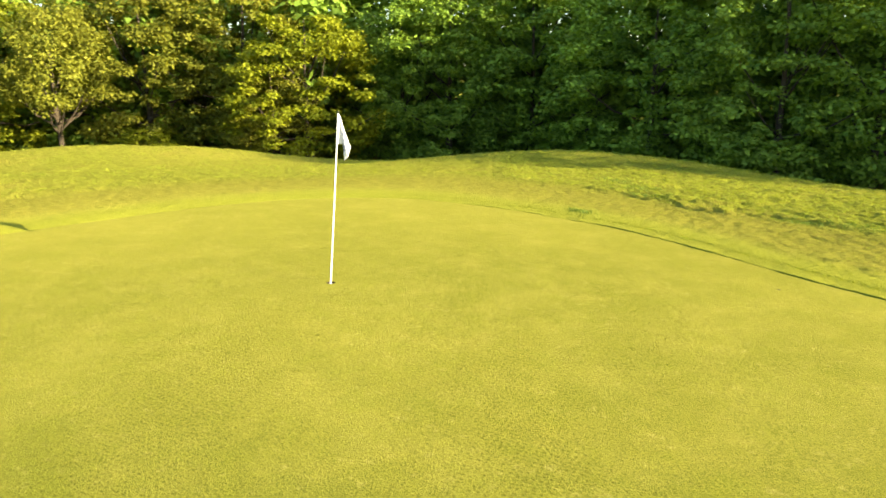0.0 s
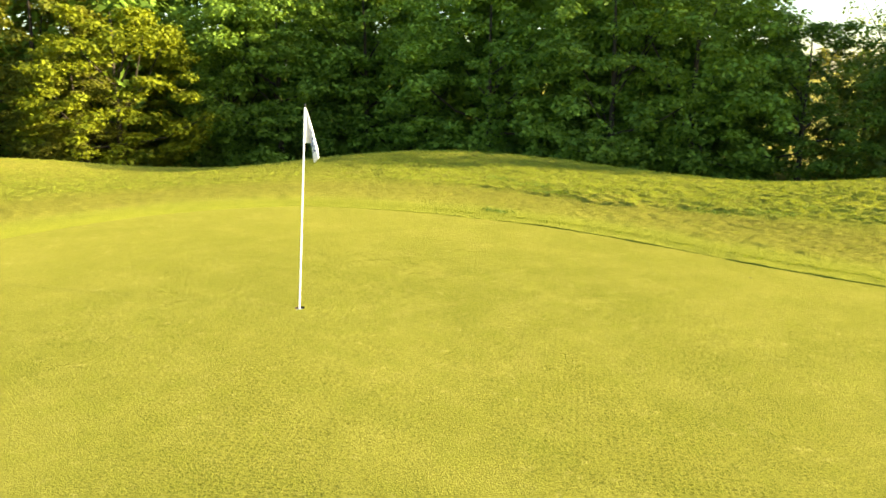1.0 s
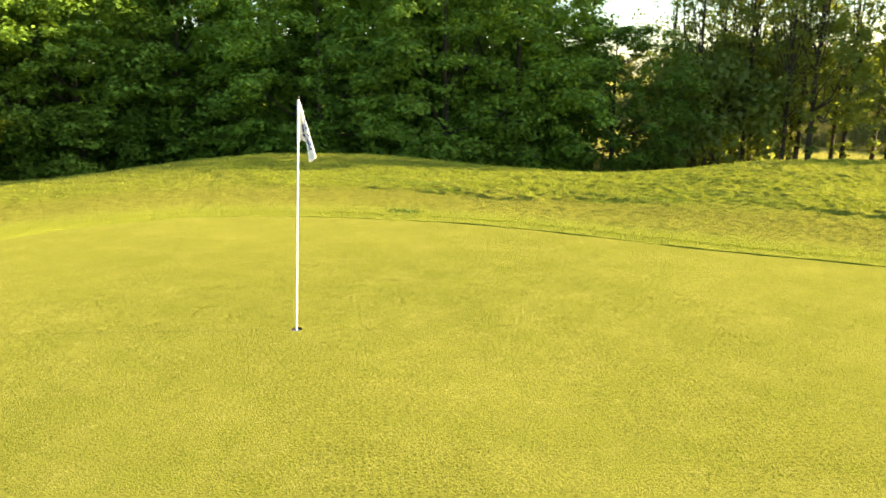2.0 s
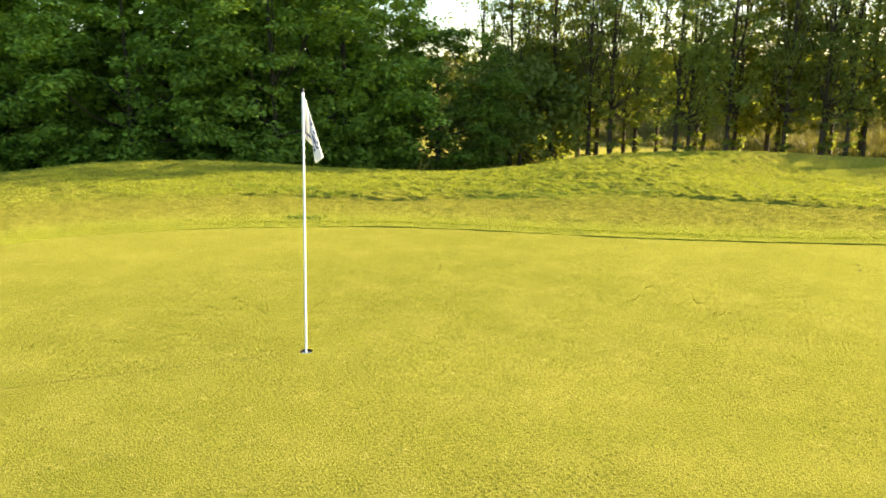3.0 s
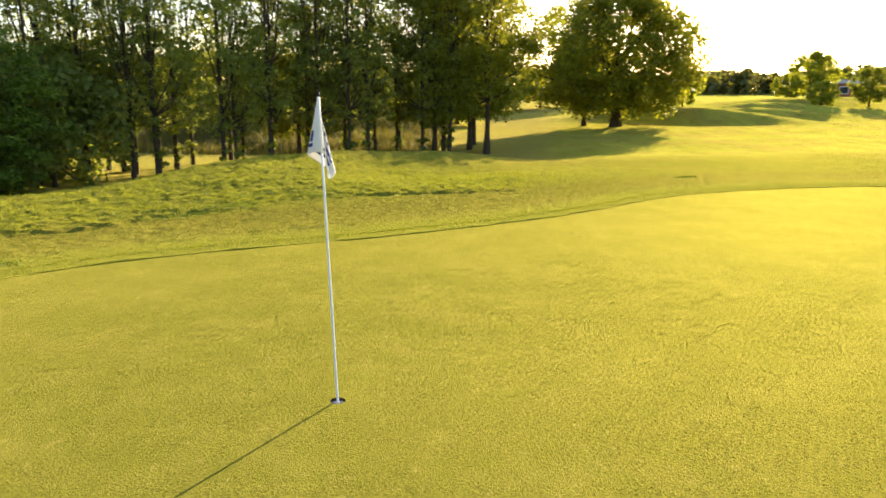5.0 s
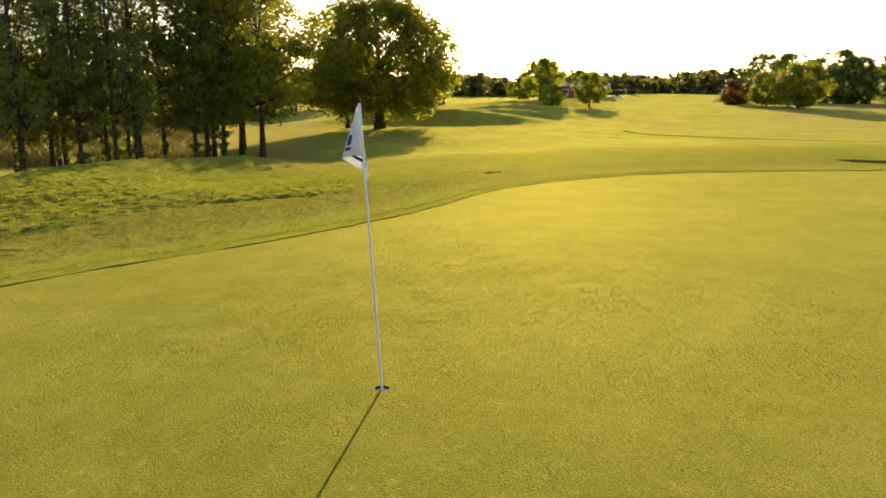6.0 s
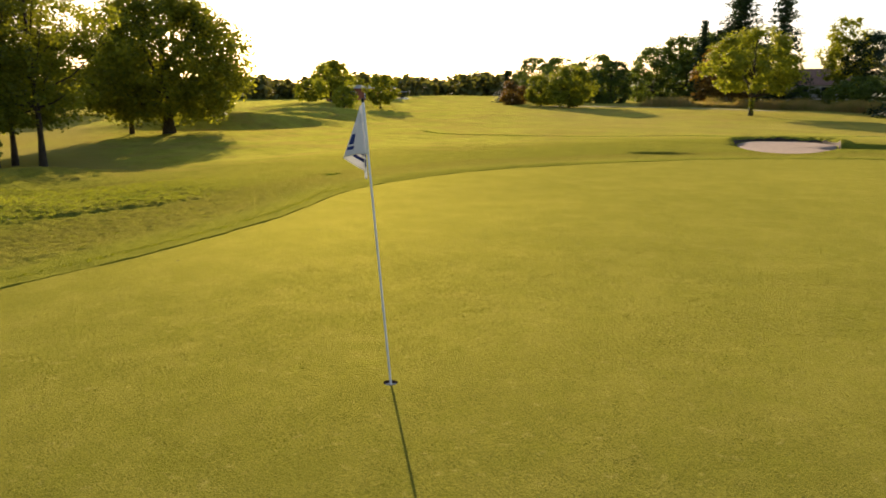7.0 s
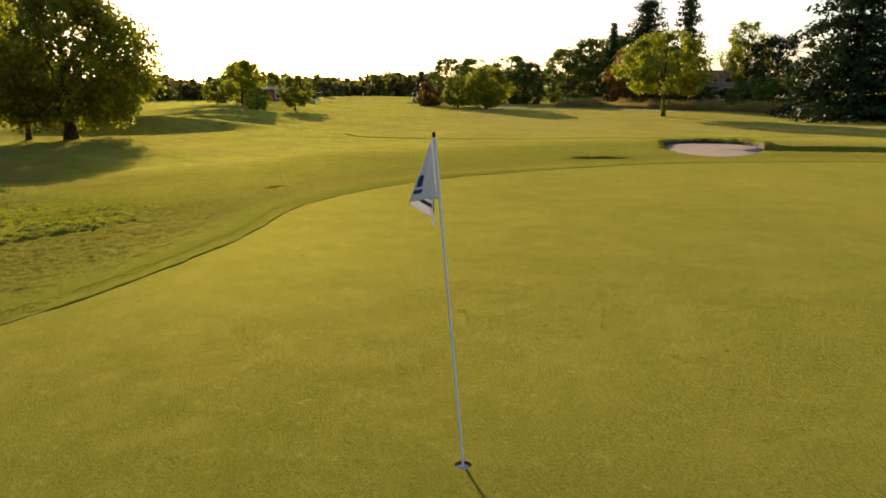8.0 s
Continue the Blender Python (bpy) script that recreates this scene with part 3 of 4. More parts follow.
def flag_cloth():
    """A limp cloth hanging from the top of the pole: one panel along the hoist, folded back into a second that hangs lower."""
    ns, nr = 56, 30
    top = np.array(on_stick(2.083))
    low = np.array(on_stick(1.725))
    fold = top + np.array((0.100, 0.115, -0.385))
    corner = top + np.array((0.120, -0.082, -0.505))
    tip = top + np.array((0.070, -0.050, -0.550))
    end = top + np.array((0.050, -0.040, -0.545))
    line = np.array([low, low * 0.5 + fold * 0.5 + (0, 0, 0.010), fold, fold * 0.45 + corner * 0.55 + (0.012, 0, -0.008), corner, tip, end])
    knots = np.array((0, 0.20, 0.40, 0.60, 0.75, 0.88, 1.0))
    q = np.linspace(0, 1, 400)
    fine = np.stack([np.interp(q, knots, line[:, k]) for k in range(3)], 1)
    kernel = np.hanning(29)
    kernel /= kernel.sum()
    padded = np.concatenate([np.repeat(fine[:1], 14, 0), fine, np.repeat(fine[-1:], 14, 0)])
    fine = np.stack([np.convolve(padded[:, k], kernel, "valid") for k in range(3)], 1)
    S, R = np.meshgrid(np.linspace(0, 1, ns), np.linspace(0.02, 1, nr), indexing="ij")
    hem = np.stack([np.interp(S, q, fine[:, k]) for k in range(3)], -1)
    neck = top + np.stack([0.010 + 0.022 * S, 0.016 * np.sin(math.pi * S), -0.05 * S], -1)
    neck[S < 0.02] = top
    P = neck + (hem - neck) * R[..., None]
    ripple = R * (0.010 * np.sin(11 * S + 3 * R) + 0.006 * np.sin(23 * S - 4 * R + 1)) * np.clip(S * 8, 0, 1)
    P += ripple[..., None] * np.array((0.75, 0.45, 0.1))
    me = array_mesh("flag", P.reshape(-1, 3), sheet_faces(ns, nr), True)
    layer = me.uv_layers.new(name="cloth")
    idx = np.empty(len(me.loops), np.int32)
    me.loops.foreach_get("vertex_index", idx)
    layer.data.foreach_set("uv", np.stack([S.ravel()[idx], R.ravel()[idx]], 1).astype(np.float32).ravel())
    ob = linked("flag", me, flag_material(), flagstick, "limp white cloth flag with blue printed bars")
    mod = ob.modifiers.new("thick", "SOLIDIFY")
    mod.thickness = 0.0015
    return ob


flag_cloth()

cup = tagged(new("golf_cup"), "white golf hole cup sunk in the turf", "golf cup")


def open_wall(name, radius, z0, z1, mat, parent, label=""):
    v, f = tube_arrays([(0, 0, z0), (0, 0, z1)], [radius, radius], 40)
    return linked(name, array_mesh(name, v, f, True), mat, parent, label)


open_wall("soil_wall", rim, -0.20, 0.0, MAT_SOIL, cup, "dark soil wall of the hole")
open_wall("liner", rim - 0.003, -0.14, -0.024, MAT_WHITE, cup, "white plastic liner")
disc("cup_disc", rim - 0.004, -0.045, -0.034, MAT_WHITE, cup, "white disc in the cup")
disc("cup_floor", rim, -0.215, -0.20, MAT_SOIL, cup)

# ---- grass blades ----


def blades(name, x, y, z, size, width, rng, lean=0.5):
    """Single-triangle blades standing at the given places."""
    n = len(x)
    a = rng.uniform(0, 2 * math.pi, n)
    h = size * rng.uniform(0.6, 1.3, n)
    w = width * rng.uniform(0.7, 1.3, n)
    b = rng.uniform(0, 2 * math.pi, n)
    l = lean * h * rng.uniform(0.2, 1.0, n)
    base = np.stack([x, y, z], 1)
    dx = np.stack([np.cos(a) * w, np.sin(a) * w, 0 * w], 1)
    tip = base + np.stack([np.cos(b) * l, np.sin(b) * l, h], 1)
    v = np.stack([base - dx, base + dx, tip], 1).reshape(-1, 3)
    return array_mesh(name, v, np.arange(3 * n).reshape(-1, 3))


def scatter(rng, n, x0, x1, y0, y1):
    x, y = rng.uniform(x0, x1, n), rng.uniform(y0, y1, n)
    d = edge_distance(x, y)
    return x, y, d


rng = np.random.RandomState(5)


def tuft_places(count, x0, x1, y0, y1):
    tx, ty = rng.uniform(x0, x1, count), rng.uniform(y0, y1, count)
    td = edge_distance(tx, ty)
    keep = (td > 0.3) & (td < 14) & (rng.uniform(0, 1, count) < (1.0 - td / 22) * smooth(-7, -3, ty))
    return tx[keep], ty[keep], td[keep]


tx, ty, td = (np.concatenate(k) for k in zip(tuft_places(52000, 2.5, 18, -7, 15), tuft_places(9000, -15, 2.5, 1, 18)))
per = 8
x, y = np.repeat(tx, per) + rng.normal(0, 0.030, per * len(tx)), np.repeat(ty, per) + rng.normal(0, 0.030, per * len(tx))
d, vigour = np.repeat(td, per), np.repeat(rng.uniform(0.45, 1.25, len(tx)), per)
z = land(x, y, d) + tufts(x, y, d) + 0.012
grown = smooth(-0.1, 0.25, d - mow_line(x)) * (1 - smooth(10.6, 12.6, x) * smooth(-0.5, -4.0, y))
rough_grass = tagged(linked("rough_grass", blades("rough_grass", x, y, z, (0.020 + 0.024 * grown) * vigour, 0.0060, rng, 0.8), MAT_BLADES), "uneven tufts of sunlit yellow-green rough grass", "grass", kind="stuff")

# the nap of the putting turf round the hole
count = 190000
x, y = rng.uniform(-4.8, 5.2, count), rng.uniform(-7.2, 3.8, count)
d = edge_distance(x, y)
keep = (d < -0.15) & (np.hypot(x, y) > 0.075) & (rng.uniform(0, 1, count) < smooth(6.3, 3.4, np.hypot(x - 0.2, y + 1.9)))
x, y, d = x[keep], y[keep], d[keep]
thick = 0.75 + 0.45 * bumps(x, y, 9.0, 81) + 0.25 * bumps(x, y, 2.1, 82)
tagged(linked("short_turf", blades("short_turf", x, y, land(x, y, d) - 0.001, 0.0042 * thick, 0.0065, rng, 1.3), MAT_NAP), "short dense blades of the mown putting turf", "grass", kind="stuff")

WEEDS = [(5.0, 8.75, 0.5, 0.12), (5.45, 7.9, 0.7, 0.15), (5.6, 7.5, 0.4, 0.12), (5.3, 6.75, 0.3, 0.07), (5.65, 6.5, 0.3, 0.08), (7.5, 4.05, 0.5, 0.08), (8.0, 3.75, 0.7, 0.09), (8.5, 3.45, 0.5, 0.08), (9.45, 3.5, 0.6, 0.08), (3.8, 5.1, 0.35, 0.06), (9.7, 2.3, 0.7, 0.08), (14.55, -6.2, 0.3, 0.06), (12.6, -0.6, 0.5, 0.1)]
pieces = []
for cx, cy, a, b in WEEDS:
    n = 260
    t = rng.normal(0, 1, (n, 2))
    ux, uy = 0.62, -0.78
    pieces.append(np.stack([cx + t[:, 0] * a * 0.5 * ux - t[:, 1] * b * 1.5 * uy, cy + t[:, 0] * a * 0.5 * uy + t[:, 1] * b * 1.5 * ux], 1))
w = np.concatenate(pieces)
d = edge_distance(w[:, 0], w[:, 1])
z = land(w[:, 0], w[:, 1], d) + tufts(w[:, 0], w[:, 1], d) + 0.015
weeds = tagged(linked("weed_patches", blades("weed_patches", w[:, 0], w[:, 1], z, 0.045, 0.008, rng, 0.9), MAT_WEED), "dark green weed patches in the rough grass", "weeds", kind="stuff")

# ---- trees ----


def leaf_arrays(centres, radii, per, size, rng, flat=0.85, up=0.6):
    """Folded two-triangle leaves on the shells of many small clumps."""
    k = len(centres)
    n = k * per
    w = rng.normal(0, 1, (n, 3))
    w /= np.linalg.norm(w, axis=1)[:, None]
    r = np.repeat(radii, per) * rng.uniform(0.15, 1.2, n) ** 0.65
    c = np.repeat(centres, per, 0)
    p = c + w * r[:, None] * np.array((1, 1, flat))
    nor = w * 0.6 + rng.normal(0, 0.42, (n, 3)) + np.array((0, 0, up))
    nor /= np.linalg.norm(nor, axis=1)[:, None]
    t = np.cross(nor, rng.normal(0, 1, (n, 3)))
    t /= np.linalg.norm(t, axis=1)[:, None] + 1e-9
    b = np.cross(nor, t)
    s = (size * rng.uniform(0.6, 1.35, n))[:, None]
    base, tip = p - t * s * 0.5, p + t * s * 0.6 - nor * s * 0.12
    l, rr = p + b * s * 0.36 - nor * s * 0.06, p - b * s * 0.36 - nor * s * 0.06
    v = np.stack([base, l, tip, rr], 1).reshape(-1, 3)
    i = np.arange(n)[:, None] * 4
    f = np.concatenate([i + np.array([[0, 1, 2]]), i + np.array([[0, 2, 3]])], 1).reshape(-1, 3)
    return v, f


def crown_clumps(rng, n, r, z0, z1, belly=0.45, size=(0.5, 0.9), power=0.8, hollow=0.35):
    """Clump centres filling a crown of uneven outline: widest at belly, between the heights z0 and z1."""
    u = rng.uniform(0, 0.96, n)
    a = rng.uniform(0, 2 * math.pi, n)
    prof = np.where(u < belly, 0.62 + 0.38 * np.sin(0.5 * math.pi * u / belly), np.cos(0.5 * math.pi * (u - belly) / (1 - belly) * 0.88) ** power)
    lobes = 1 + 0.16 * np.sin(3 * a + rng.uniform(0, 6)) + 0.10 * np.sin(5 * a + 4 * u + rng.uniform(0, 6))
    rad = r * prof * lobes * rng.uniform(hollow, 1.0, n) ** 0.5
    c = np.stack([rad * np.cos(a), rad * np.sin(a), z0 + u * (z1 - z0)], 1)
    return c, rng.uniform(*size, n)


def trunk_arrays(rng, h, r, targets, bend=0.25, sides=8, low=0.25):
    """A tapered trunk with limbs that reach for some of the crown's clumps."""
    k = 9
    t = np.linspace(0, 1, k)
    sway = np.cumsum(rng.normal(0, bend / k, (k, 2)), 0)
    sway -= sway[0]
    pts = np.stack([sway[:, 0], sway[:, 1], t * h - 0.15], 1)
    rad = r * (1 - 0.85 * t) * np.where(t == 0, 1.45, 1)
    pieces = [tube_arrays(pts, rad, sides)]
    for c in targets:
        q = np.clip((c[2] * rng.uniform(0.45, 0.7)) / h, low, 0.92)
        s0 = np.array([np.interp(q, t, pts[:, i]) for i in range(3)])
        r0 = np.interp(q, t, rad) * 0.55
        mid = (s0 + c) / 2 + rng.normal(0, 0.08 * h / 8, 3) + np.array((0, 0, -0.04 * h))
        line = np.stack([s0, (s0 + mid) / 2, mid, (mid + c) / 2, c])
        pieces.append(tube_arrays(line, r0 * np.array((1, 0.8, 0.6, 0.42, 0.15)), 5))
    return join_arrays(pieces)


def make_tree(name, label, category, seed, h, r, clumps, per, leaf, mat, z0=0.3, trunk=0.16, belly=0.45, size=(0.5, 0.9), power=0.8, limbs=14, hollow=0.35, flat=0.85, bark=None, up=0.6, shoots=0):
    rng = np.random.RandomState(seed)
    root = tagged(new(name), label, category)
    c, cr = crown_clumps(rng, clumps, r, z0, h - size[0], belly, size, power, hollow)
    v, f = trunk_arrays(rng, h * 0.92, trunk, c[rng.permutation(len(c))[:limbs]])
    linked("trunk", array_mesh("trunk", v, f, True), bark or MAT_BARK, root)
    if shoots:
        c = np.concatenate([c, np.stack([rng.normal(0, 0.08, shoots), rng.normal(0, 0.08, shoots), rng.uniform(0.2, z0 + 0.6, shoots)], 1)])
        cr = np.concatenate([cr, rng.uniform(0.12, 0.3, shoots)])
    v, f = leaf_arrays(c, cr, per, leaf, rng, flat, up)
    linked("crown", array_mesh("crown", v, f), mat, root)
    return root


def plant(proto, x, y, turn=0.0, scale=1.0, tall=1.0, first=False, sink=0.05):
    m = Matrix.LocRotScale((x, y, height(x, y) - sink), Euler((0, 0, turn)), (scale, scale, scale * tall))
    if first:
        proto.matrix_basis = m
        return proto
    keep = proto.scale.copy()
    proto.scale = (1, 1, 1)
    made = copy_thing(proto, m)
    proto.scale = keep
    return made


def plant_all(protos, places, group):
    """places: x, y, scale, tall, which prototype."""
    rng = random.Random(len(places))
    used = set()
    for x, y, scale, tall, which in places:
        p = protos[which]
        ob = plant(p, x, y, rng.uniform(0, 6.28), scale, tall, which not in used)
        used.add(which)
        ob["group"] = group


# dense belt of broadleaf trees behind the mounds
HEDGE_LABEL = "dense dark green broadleaf tree leafy to the ground"
belt = [make_tree("broadleaf_tree", HEDGE_LABEL, "tree", 11 + i, 9.0, 3.6, 250, 112, 0.165, MAT_HEDGE, 0.1, 0.15, 0.42, (0.35, 0.85), 0.5, 12, 0.3, 0.45, up=1.0) for i in range(3)]
belt.append(make_tree("broadleaf_tree", "yellow-green sunlit broadleaf tree leafy to the ground", "tree", 21, 8.5, 3.4, 200, 125, 0.165, MAT_YELLOW, 0.2, 0.16, 0.45, (0.35, 0.85), 0.65, 16, 0.55, 0.45, up=0.9))
belt.append(make_tree("broadleaf_tree", "olive-green sunlit broadleaf tree leafy down to the grass", "tree", 22, 9.5, 3.7, 200, 125, 0.165, MAT_OLIVE, 0.7, 0.18, 0.45, (0.35, 0.85), 0.65, 18, 0.5, 0.5, up=0.9))
belt.append(make_tree("broadleaf_tree", "dark broadleaf tree in the back of the belt", "tree", 23, 10.4, 3.9, 150, 50, 0.40, MAT_HEDGE, 0.2, 0.17, 0.5, (0.6, 1.2), 0.4, 10, 0.2))
BELT = [(16.8, 19.6, 1.1, 1.12, 0), (20.9, 18.2, 0.88, 0.9, 1), (13.0, 19.2, 1.0, 1.0, 2), (9.2, 23.0, 1.0, 1.0, 1), (4.6, 27.0, 1.05, 1.0, 0), (0.6, 27.4, 1.0, 1.0, 2),
        (-6.0, 25.4, 0.95, 0.95, 3), (-9.5, 28.0, 1.05, 1.0, 4), (-14.2, 27.5, 1.0, 1.0, 4), (-22.5, 27.5, 1.1, 1.05, 3),
        (20.0, 25.5, 1.0, 0.95, 5), (14.5, 26.5, 1.05, 1.05, 5), (9.5, 29.5, 1.05, 1.05, 5), (3.0, 33.0, 1.05, 1.05, 5), (-3.0, 32.0, 1.05, 1.05, 5), (-9.0, 34.0, 1.05, 1.1, 4), (-16.0, 33.0, 1.05, 1.1, 5), (-23.0, 33.0, 1.1, 1.1, 5),
        (-30.0, 24.0, 1.1, 1.0, 5), (-1.8, 28.6, 0.9, 1.0, 1), (-6.5, 30.0, 1.0, 1.0, 5), (-12.0, 31.0, 1.0, 1.0, 5), (-18.0, 30.5, 1.0, 1.0, 5), (-24.5, 30.0, 1.0, 1.0, 5), (-13.2, 24.8, 0.5, 0.6, 3), (-7.6, 25.5, 0.7, 0.8, 4), (6.9, 25.6, 0.85, 0.9, 2), (17.0, 24.0, 0.95, 1.0, 5), (12.0, 25.5, 0.95, 1.0, 5), (6.0, 30.5, 1.0, 1.0, 5), (0.5, 31.5, 1.0, 1.0, 5), (21.0, 22.3, 0.75, 0.85, 5)]
plant_all(belt, BELT, "belt of trees behind the green")

# the copse of slim tall trees
COPSE_LABEL = "slim tall tree with bare lower trunk and thin grey-green crown"
slim = [make_tree("slim_tree", COPSE_LABEL, "tree", 41 + i, 12.5, 1.9, 115, 42, 0.145, MAT_COPSE, 2.2, 0.11, 0.25, (0.25, 0.7), 0.7, 20, 0.1, 0.6, MAT_SLIMBARK, 0.8, 9) for i in range(4)]
rng = random.Random(77)
places = []
for row, count in enumerate((10, 9, 9)):
    for k in range(count):
        u = (-0.02, 0.07, 0.18, 0.25, 0.45, 0.54, 0.62, 0.76, 0.88, 0.30)[k] if row == 0 else (k + rng.uniform(-0.28, 0.28) + 0.5 * (row % 2)) / 9
        x, y = 28.2 + 12.2 * u + row * 2.5 + rng.uniform(-0.4, 0.4), 14.8 - 15.8 * u + row * 1.9 + rng.uniform(-0.4, 0.4)
        places.append((x, y, rng.uniform(0.9, 1.15), 0.98 + 0.22 * u + rng.uniform(-0.08, 0.08), rng.randrange(4)))
places += [(26.2, 18.2, 1.0, 1.0, 0), (28.4, 17.2, 1.05, 1.05, 1), (28.8, 19.2, 1.0, 1.05, 2), (30.8, 18.6, 1.1, 1.0, 3), (32.3, 21.0, 1.1, 1.0, 0), (32.5, 17.5, 1.1, 1.0, 2), (27.6, 21.3, 1.0, 1.0, 3), (43.8, 1.6, 1.1, 1.05, 1)]
plant_all(slim, places, "copse of slim trees")
full = make_tree("copse_tree", "tall full-crowned yellow-green tree closing the row of slim trees", "tree", 48, 15.0, 3.5, 270, 66, 0.19, MAT_OAK, 2.5, 0.17, 0.35, (0.45, 1.0), 0.5, 20, 0.2, 0.7, MAT_SLIMBARK)
# the one at (47.5, -0.3) is added unseen behind the copse, to shade the mound
plant_all([full], [(40.5, -1.2, 1.0, 1.0, 0), (39.3, 1.9, 0.9, 1.0, 0), (43.9, -0.1, 0.95, 1.03, 0), (36.8, 9.4, 0.8, 0.9, 0), (47.5, -0.3, 0.95, 0.95, 0)], "copse of slim trees")
low = [make_tree("shrub", "dark shrub in the shade of the slim trees", "shrub", 55, 4.2, 2.2, 60, 70, 0.20, MAT_COPSE, 0.1, 0.08, 0.4, (0.45, 0.8), 0.8, 8)]
plant_all(low, [(26.0, 17.4, 1.25, 1.2, 0), (28.6, 18.8, 1.3, 1.3, 0), (24.4, 18.8, 1.1, 1.2, 0), (31.5, 20.0, 1.3, 1.2, 0)], "shrubs by the copse")

# ---- fairway trees ----
field = make_tree("field_tree", "large round broadleaf tree standing alone on the fairway", "tree", 61, 11.3, 6.8, 470, 95, 0.26, MAT_OAK, 1.5, 0.42, 0.42, (0.6, 1.4), 0.7, 24, 0.04)
field_b = make_tree("field_tree", "medium broadleaf tree beside the fairway", "tree", 62, 7.8, 3.2, 130, 75, 0.28, MAT_OAK, 1.6, 0.2, 0.42, (0.4, 0.9), 0.65, 14)
plant_all([field, field_b], [(58.3, -12.0, 1.05, 0.97, 0), (62.3, -9.9, 1.0, 1.0, 1), (90.0, -3.0, 1.1, 0.7, 1), (96.0, -8.5, 1.0, 0.7, 1), (99.0, -13.0, 1.1, 0.7, 1), (90.0, 2.5, 1.2, 0.75, 1)], "trees by the fairway")

edge_tree = make_tree("broadleaf_tree", "yellow-green tree with a bare sunlit lower trunk", "tree", 72, 8.5, 2.8, 140, 130, 0.15, MAT_OLIVE, 3.3, 0.17, 0.45, (0.4, 0.8), 0.7, 14)
plant_all([edge_tree], [(-17.4, 25.0, 0.9, 1.05, 0)], "belt of trees behind the green")
pale = make_tree("young_tree", "small bright yellow-green tree behind the large tree", "tree", 63, 4.8, 1.9, 70, 75, 0.23, MAT_YELLOW, 1.0, 0.10, 0.45, (0.3, 0.6), 0.8, 9)
plant_all([pale], [(78.5, -22.6, 1.0, 1.0, 0)], "young trees")

maple = make_tree("maple_tree", "open yellow-green maple with a slim dark trunk", "tree", 64, 8.3, 4.2, 170, 85, 0.26, MAT_ROUND, 2.5, 0.20, 0.35, (0.4, 0.85), 0.7, 20)
plant_all([maple], [(37.4, -58.4, 0.93, 1.04, 0)], "maples")
ivy_rng = np.random.RandomState(3)
v, f = leaf_arrays(np.stack([np.zeros(8), np.zeros(8), np.linspace(0.2, 1.6, 8)], 1), np.full(8, 0.28), 60, 0.16, ivy_rng)
linked("trunk_shoots", array_mesh("trunk_shoots", v, f), MAT_ROUND, maple, "leafy shoots round the trunk's foot")

ball = make_tree("round_tree", "low rounded green tree leafy nearly to the grass", "tree", 65, 5.3, 2.75, 140, 80, 0.24, MAT_ROUND, 0.5, 0.16, 0.42, (0.35, 0.75), 0.62, 10)
copper = make_tree("round_tree", "small rounded copper-red tree leafy to the grass", "tree", 66, 3.6, 1.6, 40, 130, 0.22, MAT_RED, 0.2, 0.10, 0.42, (0.4, 0.7), 0.8, 8)
plant_all([ball, copper], [(63.6, -60.3, 1.0, 1.0, 0), (69.2, -60.6, 0.78, 1.05, 0), (76.7, -62.0, 1.0, 1.0, 1)], "rounded trees beside the fairway")
far_pair = make_tree("fairway_tree", "broadleaf tree on the far fairway mounds", "tree", 67, 5.2, 2.3, 85, 60, 0.28, MAT_ROUND, 0.9, 0.14, 0.45, (0.35, 0.7), 0.7, 10)
plant_all([far_pair], [(85.0, -38.6, 1.08, 1.0, 0), (78.0, -37.1, 0.62, 1.0, 0), (78.5, -42.4, 0.86, 0.98, 0), (110.0, -50.5, 1.2, 1.15, 0), (124.0, -62.0, 1.0, 0.9, 0), (105.0, -44.0, 0.9, 0.9, 0)], "far fairway trees")

# trees that close the right-hand side of the fairway
wall_tree = make_tree("boundary_tree", "dense dark broadleaf tree on the course boundary", "tree", 68, 8.5, 4.1, 130, 60, 0.34, MAT_BOUNDARY, 0.2, 0.2, 0.42, (0.5, 1.05), 0.7, 12)
plant_all([wall_tree], [(71.0, -74.8, 0.75, 0.95, 0), (71.0, -84.0, 1.0, 0.97, 0), (66.0, -84.5, 1.15, 0.97, 0), (61.5, -85.5, 1.18, 0.94, 0), (56.0, -86.0, 1.1, 0.85, 0), (75.0, -76.0, 0.85, 1.0, 0), (84.0, -77.0, 0.85, 1.0, 0), (93.0, -80.0, 0.9, 1.0, 0), (38.5, -79.5, 0.75, 0.55, 0), (66.0, -91.0, 1.2, 1.0, 0), (36.0, -77.0, 0.6, 0.6, 0), (45.5, -80.0, 0.5, 0.55, 0), (42.5, -82.0, 0.5, 0.5, 0), (33.0, -78.0, 0.7, 0.7, 0)], "boundary trees")
light_tree = make_tree("boundary_tree", "tall pale green tree beyond the tall grass", "tree", 69, 10.5, 2.7, 110, 70, 0.28, MAT_ROUND, 1.2, 0.18, 0.5, (0.4, 0.9), 0.7, 14, 0.2)
plant_all([light_tree], [(43.9, -85.3, 1.0, 1.0, 0)], "boundary trees")
broad_pine = make_tree("umbrella_pine", "dark pine with a broad rounded head", "tree", 70, 8.6, 3.3, 75, 110, 0.24, MAT_FIR, 1.8, 0.2, 0.3, (0.6, 1.0), 0.55, 14)
plant_all([broad_pine], [(39.4, -84.2, 1.0, 1.0, 0)], "pines")


